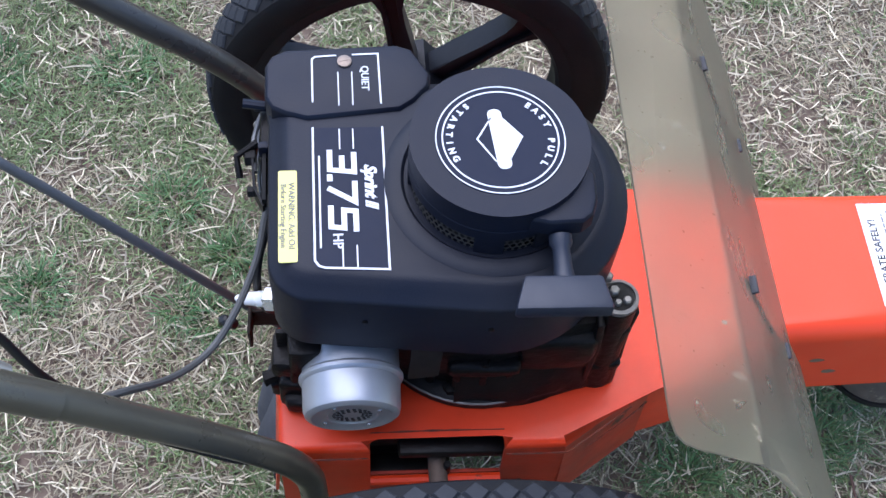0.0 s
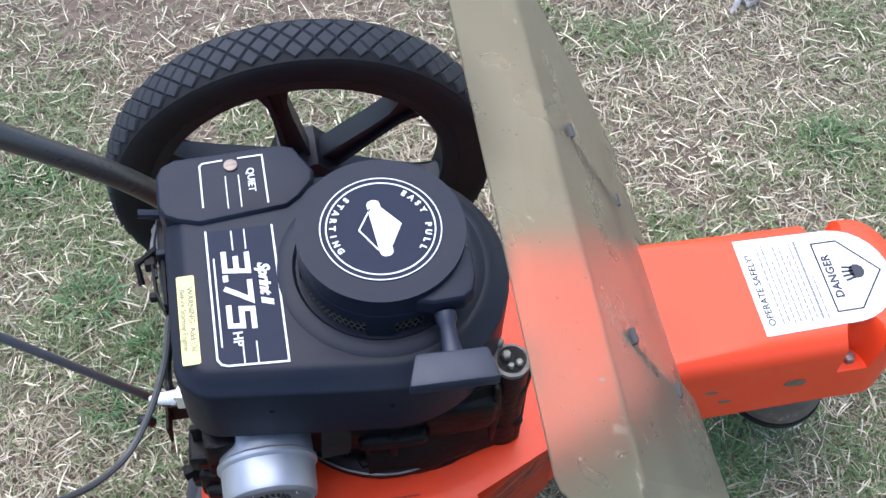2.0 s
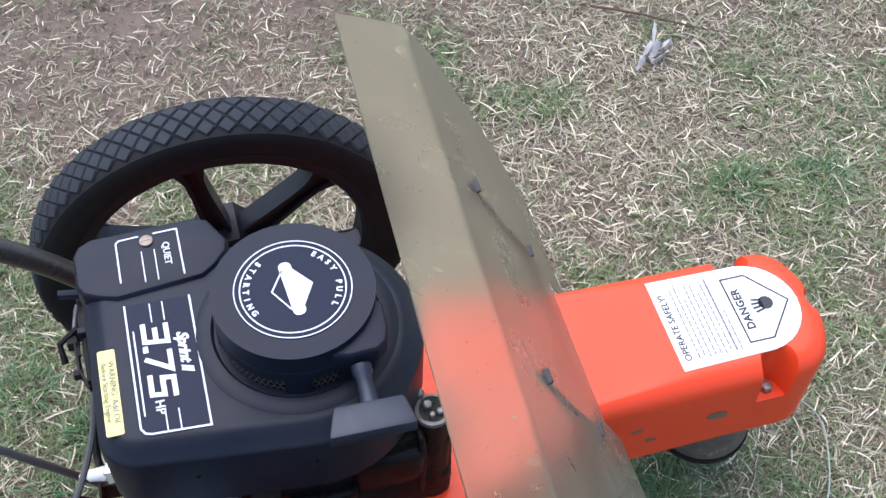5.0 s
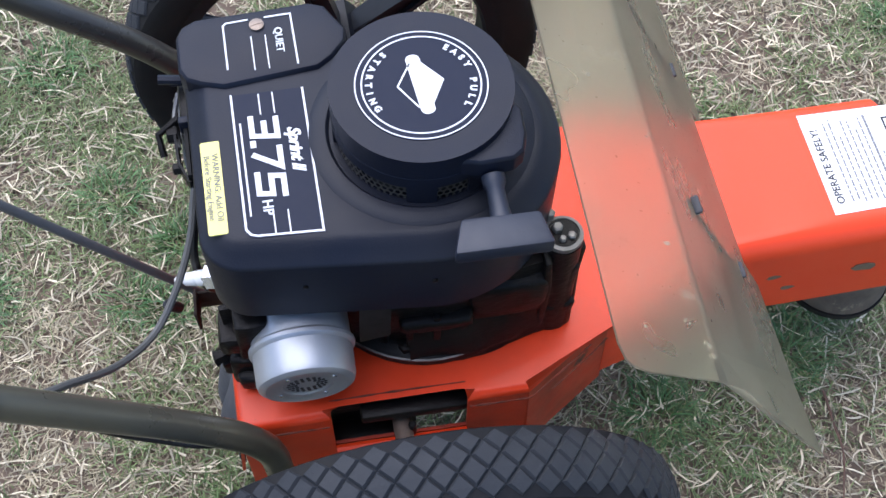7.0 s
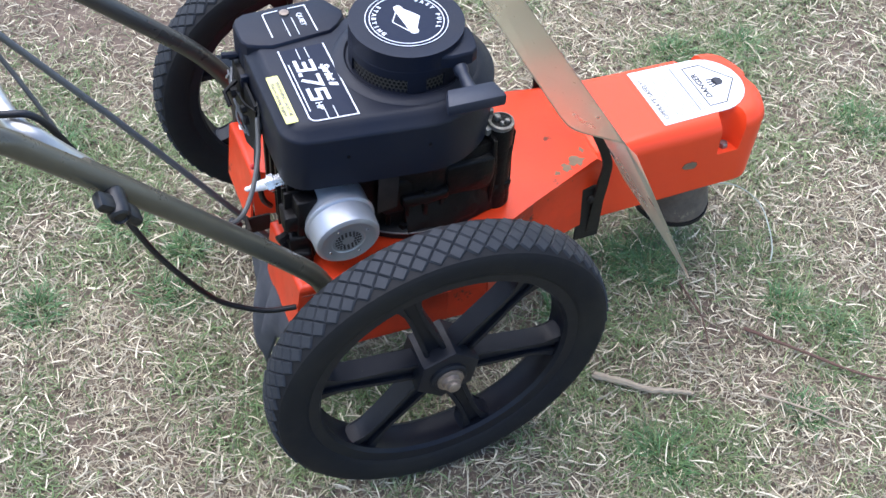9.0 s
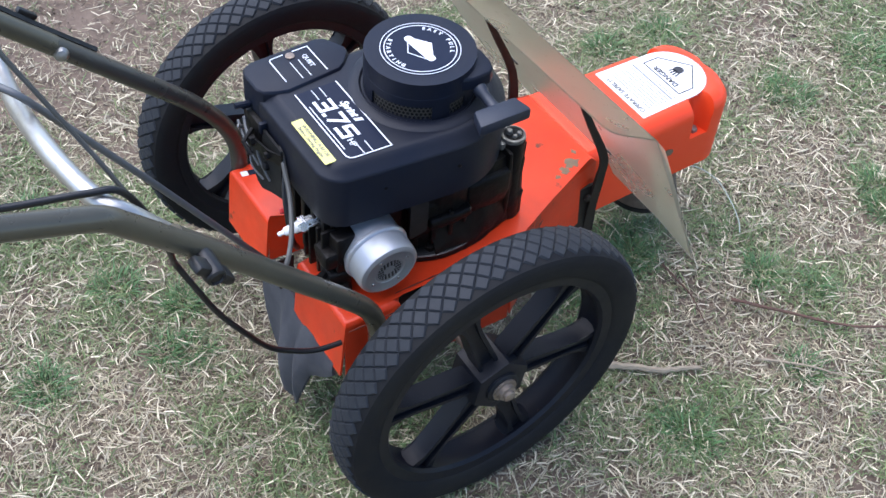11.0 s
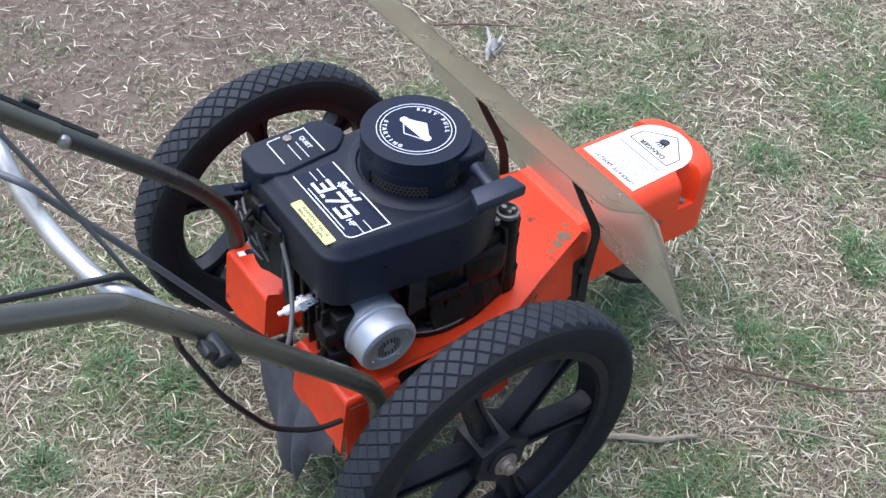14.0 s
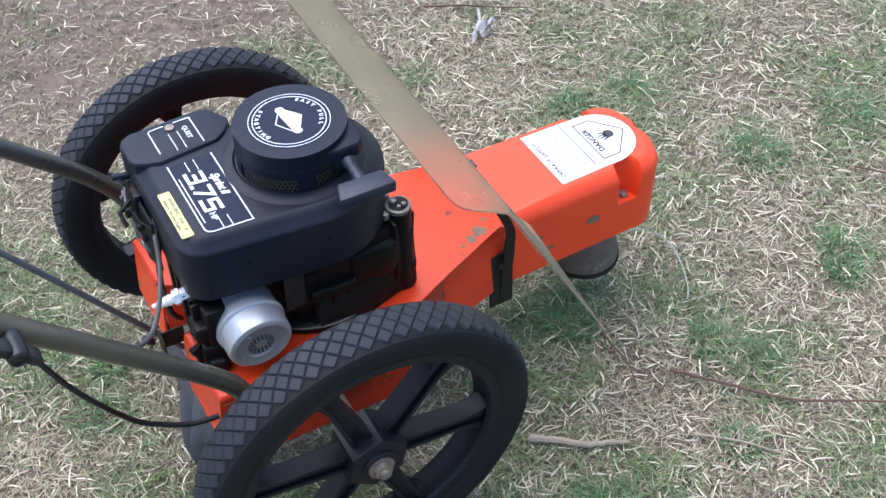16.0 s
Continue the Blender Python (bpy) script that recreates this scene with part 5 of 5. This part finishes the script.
lathe(bm, [(0.0068, 0.021), (0.0068, 0.027), (0.0060, 0.028), (0.0064, 0.0295), (0.0060, 0.031), (0.0055, 0.0385), (0.0035, 0.0395), (0.0028, 0.043), (0.0034, 0.045), (0.0020, 0.0475)], PLUG, 16)
part("spark_plug", bm, CERAMIC, engine, "white porcelain spark plug without its cap")
bm = bmesh.new()
tube(bm, smooth_path([(-0.132, -0.012, 0.445), (-0.146, -0.030, 0.42), (-0.153, -0.048, 0.39), (-0.150, -0.052, 0.35), (-0.138, -0.040, 0.32)]), 0.0036, 8)
part("plug_lead", bm, CABLE, engine, "black spark lead tucked beside the plug")
bm = bmesh.new()
lathe(bm, [(0.0035, 0), (0.0035, 0.008), (0.002, 0.009)], axis_to((-0.150, -0.040, 0.392), (-1, 0.1, 0.2)), 10)
part("lead_tip", bm, material("red_plastic", (0.5, 0.03, 0.03), 0.4), engine, "small red plastic tip")

# ---- handle ----
R1, R0 = Vector((-0.170, -0.196, 0.408)), Vector((-0.375, -0.2215, 0.652))
L1, L0 = Vector((-0.170, 0.146, 0.424)), Vector((-0.372, 0.130, 0.628))
bm = bmesh.new()
tube(bm, rounded_path([(-0.112, -0.193, 0.235), (-0.114, -0.194, 0.340), R1, R0 - (R0 - R1) * 0.12], 0.045), 0.0119, 16)
part("lower_handle_tube", bm, TUBE, trimmer, "olive-grey steel handle tube, worn")
bm = bmesh.new()
tube(bm, rounded_path([(-0.124, 0.150, 0.240), (-0.124, 0.150, 0.350), L1, L0 - (L0 - L1) * 0.12], 0.045), 0.0114, 16)
part("lower_handle_tube", bm, DARKTUBE, trimmer, "dark handle tube with rusty bend")
bm = bmesh.new()
tube(bm, smooth_path([(-0.300, -0.199, 0.545), (-0.325, -0.198, 0.576), (-0.352, -0.197, 0.611), (-0.378, -0.192, 0.642), (-0.397, -0.174, 0.653), (-0.409, -0.128, 0.658), (-0.413, -0.07, 0.652), (-0.410, 0.0, 0.630), (-0.405, 0.06, 0.616), (-0.402, 0.10, 0.617), (-0.399, 0.124, 0.634), (-0.388, 0.1300, 0.640), (-0.372, 0.1300, 0.627)]), 0.0100, 16)
part("cross_tube", bm, CHROME, trimmer, "worn bare-metal cross tube")
bm = bmesh.new()
tube(bm, rounded_path([(-0.27, -0.2115, 0.530), (-0.410, -0.2315, 0.6905), (-0.52, -0.2365, 0.736), (-0.95, -0.2540, 0.909)], 0.016), 0.0117, 16)
part("upper_handle_tube", bm, TUBE, trimmer, "olive-grey upper handle tube")
bm = bmesh.new()
tube(bm, rounded_path([(-0.335, 0.1332, 0.591), (-0.395, 0.1290, 0.652), (-0.412, 0.1285, 0.665)], 0.02), 0.0119, 16)
part("handle_sleeve", bm, TUBE, trimmer, "olive-grey overlapping end of the handle tube")
bm = bmesh.new()
tube(bm, rounded_path([(-0.408, 0.1286, 0.662), (-0.430, 0.1278, 0.678), (-0.52, 0.125, 0.745), (-0.95, 0.12, 0.93)], 0.05), 0.0118, 16)
part("upper_handle_tube", bm, CHROME, trimmer, "worn bare-metal upper handle tube with rust")
bm = bmesh.new()
tube(bm, [(-0.409, 0.1286, 0.663), (-0.420, 0.1282, 0.671), (-0.437, 0.1276, 0.684)], [0.0121, 0.0124, 0.0120], 16)
part("rust_band", bm, RUST, trimmer, "rusty band on the handle tube")
bm = bmesh.new()
strip(bm, [(-0.415, 0.137, 0.690), (-0.375, 0.139, 0.649), (-0.335, 0.142, 0.607), (-0.285, 0.145, 0.557)], (0.0012, 0.0018, 0.0012), 0.003)
soft_box(bm, -0.012, 0.012, -0.004, 0.004, -0.002, 0.005, 0.002, pose(-0.352, 0.145, 0.630, 0, 44, 0))
part("cable_clip", bm, CABLE, trimmer, "black cable clip strapped to the tube")
bm = bmesh.new()
lathe(bm, [(0.0085, 0), (0.0085, 0.002), (0.006, 0.006), (0.002, 0.0072)], axis_to((-0.330, 0.1215, 0.5845), (-0.3, -0.9, 0.25)), 16)
part("handle_bolt", bm, STEEL, trimmer, "domed carriage bolt head")
# clamp knob: a round hub with two blunt wings along the tube
KNOB, ALONG = Vector((-0.330, -0.2285, 0.5945)), Vector((0.645, 0.075, -0.760)).normalized()
OUT = (Vector((0.05, -1, -0.06)) - ALONG * ALONG.dot(Vector((0.05, -1, -0.06)))).normalized()
THICK = OUT.cross(ALONG)
KN = Matrix.Translation(KNOB) @ Matrix((ALONG, THICK, OUT)).transposed().to_4x4()
bm = bmesh.new()
lathe(bm, [(0.0108, 0.0), (0.0112, 0.004), (0.0108, 0.026), (0.0095, 0.0305), (0.0070, 0.0320), (0.0060, 0.0300), (0.001, 0.0300)], KN, 24)
for side in (-1, 1):
    tmp = bmesh.new()
    soft_box(tmp, 0.004, 0.0265, -0.0062, 0.0062, 0.0085, 0.0285, 0.0042)
    for v in tmp.verts:
        v.co.z += 0.10 * (v.co.x - 0.01)
        v.co.y *= 1.0 - 9.0 * max(0.0, v.co.x - 0.010)
    join(bm, tmp, KN @ pose(0, 0, 0, 0, 0, 0 if side > 0 else 180))
part("clamp_knob", bm, CABLE, trimmer, "black plastic clamp knob with two blunt wings", angle=30)
# a thin dark bar laid along the tube above the knob
bm = bmesh.new()
soft_box(bm, -0.036, -0.008, -0.0018, 0.0018, -0.0015, 0.0010, 0.0008, Matrix.Translation(KNOB - OUT * 0.0115) @ Matrix((ALONG, THICK, OUT)).transposed().to_4x4() @ pose(0, 0, 0, -38, 0, 0) @ Matrix.Translation((0, 0, 0.0126)))
part("tube_dark_bar", bm, CABLE, trimmer, "thin dark bar along the handle tube")
# bent bracket on the deck's rear edge, where the long rod ends
bm = bmesh.new()
soft_box(bm, -0.169, -0.166, -0.050, -0.024, 0.266, 0.297, 0.0012)
soft_box(bm, -0.169, -0.136, -0.026, -0.023, 0.262, 0.290, 0.0012)
part("rod_bracket", lumpy(bm, 0.0008, 1), TIN, trimmer, "bent rust-brown bracket at the rod's end")
bm = bmesh.new()
lathe(bm, [(0.0028, 0.0), (0.0050, 0.002), (0.0050, 0.018), (0.0030, 0.020)], axis_to((-0.190, -0.046, 0.318), (0.55, 0.10, -0.80)), 10)
part("rod_ferrule", bm, CABLE, trimmer, "black sleeve on the rod's end")
# cables and rods
bm = bmesh.new()
tube(bm, smooth_path([(-0.95, -0.20, 0.84), (-0.70, -0.175, 0.752), (-0.500, -0.169, 0.686), (-0.409, -0.177, 0.670), (-0.377, -0.178, 0.658), (-0.353, -0.172, 0.604), (-0.340, -0.160, 0.556), (-0.332, -0.149, 0.517), (-0.326, -0.140, 0.492), (-0.309, -0.148, 0.447), (-0.292, -0.150, 0.404), (-0.268, -0.155, 0.361), (-0.237, -0.153, 0.309), (-0.207, -0.155, 0.284), (-0.178, -0.160, 0.272), (-0.146, -0.162, 0.268)]), 0.0035, 10)
part("clutch_cable", bm, CABLE, trimmer, "black clutch cable running into the deck")
bm = bmesh.new()
tube(bm, smooth_path([(-0.130, 0.006, 0.466), (-0.141, -0.020, 0.449), (-0.150, -0.050, 0.428), (-0.167, -0.086, 0.411), (-0.188, -0.116, 0.401), (-0.212, -0.148, 0.424), (-0.236, -0.178, 0.470), (-0.262, -0.197, 0.500), (-0.30, -0.2035, 0.545), (-0.36, -0.2105, 0.617), (-0.42, -0.2200, 0.680), (-0.50, -0.2230, 0.715)]), 0.0030, 8)
part("throttle_cable", bm, GREYCABLE, trimmer, "thin dark throttle cable")
bm = bmesh.new()
tube(bm, smooth_path([(-0.56, -0.02, 1.08), (-0.50, -0.062, 0.940), (-0.45, -0.098, 0.825), (-0.393, -0.132, 0.694), (-0.381, -0.142, 0.667), (-0.370, -0.152, 0.640), (-0.358, -0.166, 0.612), (-0.340, -0.190, 0.585), (-0.318, -0.2060, 0.565)]), 0.0024, 8)
part("brake_cable", bm, GREYCABLE, trimmer, "thin dark cable clipped to the tube")
bm = bmesh.new()
tube(bm, rounded_path([(-0.14, -0.019, 0.243), (-0.170, -0.020, 0.291), (-0.300, -0.024, 0.499), (-0.412, -0.027, 0.671), (-0.460, 0.030, 0.688), (-0.467, 0.030, 0.645)], 0.012), 0.0040, 10)
part("drive_lever", bm, LEVER, trimmer, "bent grey drive lever rod")
bm = bmesh.new()
tube(bm, [(-0.4665, 0.030, 0.650), (-0.4675, 0.030, 0.642), (-0.4735, 0.030, 0.608), (-0.4745, 0.030, 0.601)], [0.0055, 0.0075, 0.0078, 0.005], 12)
part("lever_grip", bm, CABLE, trimmer, "black rubber grip on the lever")
# mud flap behind the deck: it bulges backwards, with a long torn corner near its middle
def mud_flap(cols=25, rows=10):
    bm = bmesh.new()
    front, back = [], []
    for i in range(cols):
        u = i / (cols - 1)
        y = 0.058 - 0.205 * u
        drop = float(np.interp(u, (0, 0.1, 0.40, 0.56, 0.62, 0.68, 0.74, 1.0), (0.115, 0.155, 0.170, 0.176, 0.184, 0.150, 0.085, 0.035)))
        belly = float(np.interp(u, (0, 0.28, 0.42, 0.52, 0.58, 0.66, 0.78, 1.0), (0.005, 0.008, 0.028, 0.033, 0.022, 0.032, 0.014, 0.008)))
        f, b = [], []
        for k in range(rows):
            t = k / (rows - 1)
            p = Vector((-0.1445 - belly * math.sin(t * 2.1), y - 0.014 * t * (1 - u) - 0.006 * math.sin(u * 9) * t, 0.222 - drop * t))
            f.append(bm.verts.new(p))
            b.append(bm.verts.new(p + Vector((0.004, 0, 0))))
        front.append(f)
        back.append(b)
    for g in (front, back):
        for i in range(cols - 1):
            for k in range(rows - 1):
                bm.faces.new((g[i][k], g[i + 1][k], g[i + 1][k + 1], g[i][k + 1]))

    def rim(g):
        return [g[i][0] for i in range(cols)] + g[-1][1:] + [g[i][-1] for i in range(cols - 2, -1, -1)] + g[0][-2:0:-1]
    ring_faces(bm, rim(front), rim(back))
    part("mud_flap", bm, FLAP, trimmer, "dusty grey rubber flap behind the deck")


mud_flap()

# ---- loose things on the lawn ----
def twig(pts, r, mat, label):
    bm = bmesh.new()
    path = smooth_path(pts, 6)
    rng = random.Random(len(label) + int(r * 1e5))
    path = [p + Vector((rng.uniform(-1, 1), rng.uniform(-1, 1), rng.uniform(-0.5, 0.5))) * r * 0.22 for p in path]
    n = len(path)
    tube(bm, path, [r * (1.0 - 0.55 * i / n) * rng.uniform(0.92, 1.08) for i in range(n)], 7)
    ob = mesh_object("twig", bm, mat)
    return tagged(ob, label, "twig", "twigs on the lawn")


twig([(0.268, -0.228, 0.014), (0.300, -0.252, 0.014), (0.335, -0.278, 0.012), (0.365, -0.292, 0.012), (0.390, -0.306, 0.011)], 0.0062, PALEWOOD, "short pale peeled stick on the grass")
twig([(0.522, -0.228, 0.011), (0.575, -0.290, 0.014), (0.643, -0.363, 0.014), (0.714, -0.407, 0.015), (0.80, -0.458, 0.014)], 0.0030, BARK, "thin reddish-brown twig on the grass")
twig([(0.476, -0.115, 0.009), (0.473, -0.155, 0.012), (0.472, -0.19, 0.010), (0.455, -0.24, 0.009)], 0.0017, BARK, "thin brown twig lying in bare soil")
twig([(0.66, 0.795, 0.012), (0.73, 0.757, 0.014), (0.79, 0.722, 0.010), (0.85, 0.690, 0.008)], 0.0024, BARK, "long dark twig on the grass")
twig([(0.20, 1.02, 0.010), (0.24, 0.98, 0.012), (0.30, 0.97, 0.010)], 0.0024, PALEWOOD, "pale bit of stick on bare soil")
twig([(1.088, -0.020, 0.012), (1.137, -0.076, 0.014), (1.160, -0.077, 0.014), (1.217, -0.106, 0.012)], 0.0021, BARK, "short brown twig on the grass")
twig([(0.48, -0.34, 0.012), (0.53, -0.385, 0.013), (0.57, -0.43, 0.011)], 0.0024, PALEWOOD, "slim pale stick on the grass")


def crumpled_leaf():
    """A dead leaf shrivelled into curled, torn strips round its stalk."""
    bm = bmesh.new()
    rng = random.Random(31)
    for x0, y0, x1, y1, w in ((-0.036, -0.034, 0.006, 0.006, 0.0055), (0.000, -0.004, 0.032, 0.016, 0.0075), (0.008, 0.004, 0.030, 0.060, 0.0042), (-0.006, -0.010, 0.026, -0.012, 0.0060), (0.014, 0.010, 0.046, 0.002, 0.0050), (-0.014, 0.000, 0.012, 0.014, 0.0055), (0.020, -0.006, 0.036, 0.012, 0.0050)):
        prev = None
        turn = rng.uniform(0, 6)
        for k in range(9):
            u = k / 8
            ww = w * (0.25 + 0.9 * math.sin(math.pi * min(0.95, u + 0.08))) * rng.uniform(0.7, 1.15)
            roll = turn + 3.2 * u + rng.uniform(-0.4, 0.4)
            c = Vector((x0 + (x1 - x0) * u, y0 + (y1 - y0) * u, 0.020 + 0.012 * math.sin(u * 5 + turn) + rng.uniform(-0.002, 0.002)))
            d = Vector((-(y1 - y0), x1 - x0, 0)).normalized() * math.cos(roll) + Vector((0, 0, 1)) * math.sin(roll)
            row = [bm.verts.new(c + d * ww * q + Vector((0, 0, 0.35 * ww * (1 - q * q)))) for q in (-1, -0.3, 0.4, 1)]
            if prev:
                for i in range(3):
                    bm.faces.new((prev[i], prev[i + 1], row[i + 1], row[i]))
            prev = row
    ob = mesh_object("dry_leaf", bm, PAPER, smooth=False)
    ob.modifiers.new("thickness", "SOLIDIFY").thickness = 0.0009
    ob.location = (0.715, 0.662, -0.004)
    return tagged(ob, "crumpled pale grey dry leaf on the grass", "dead leaf")


crumpled_leaf()
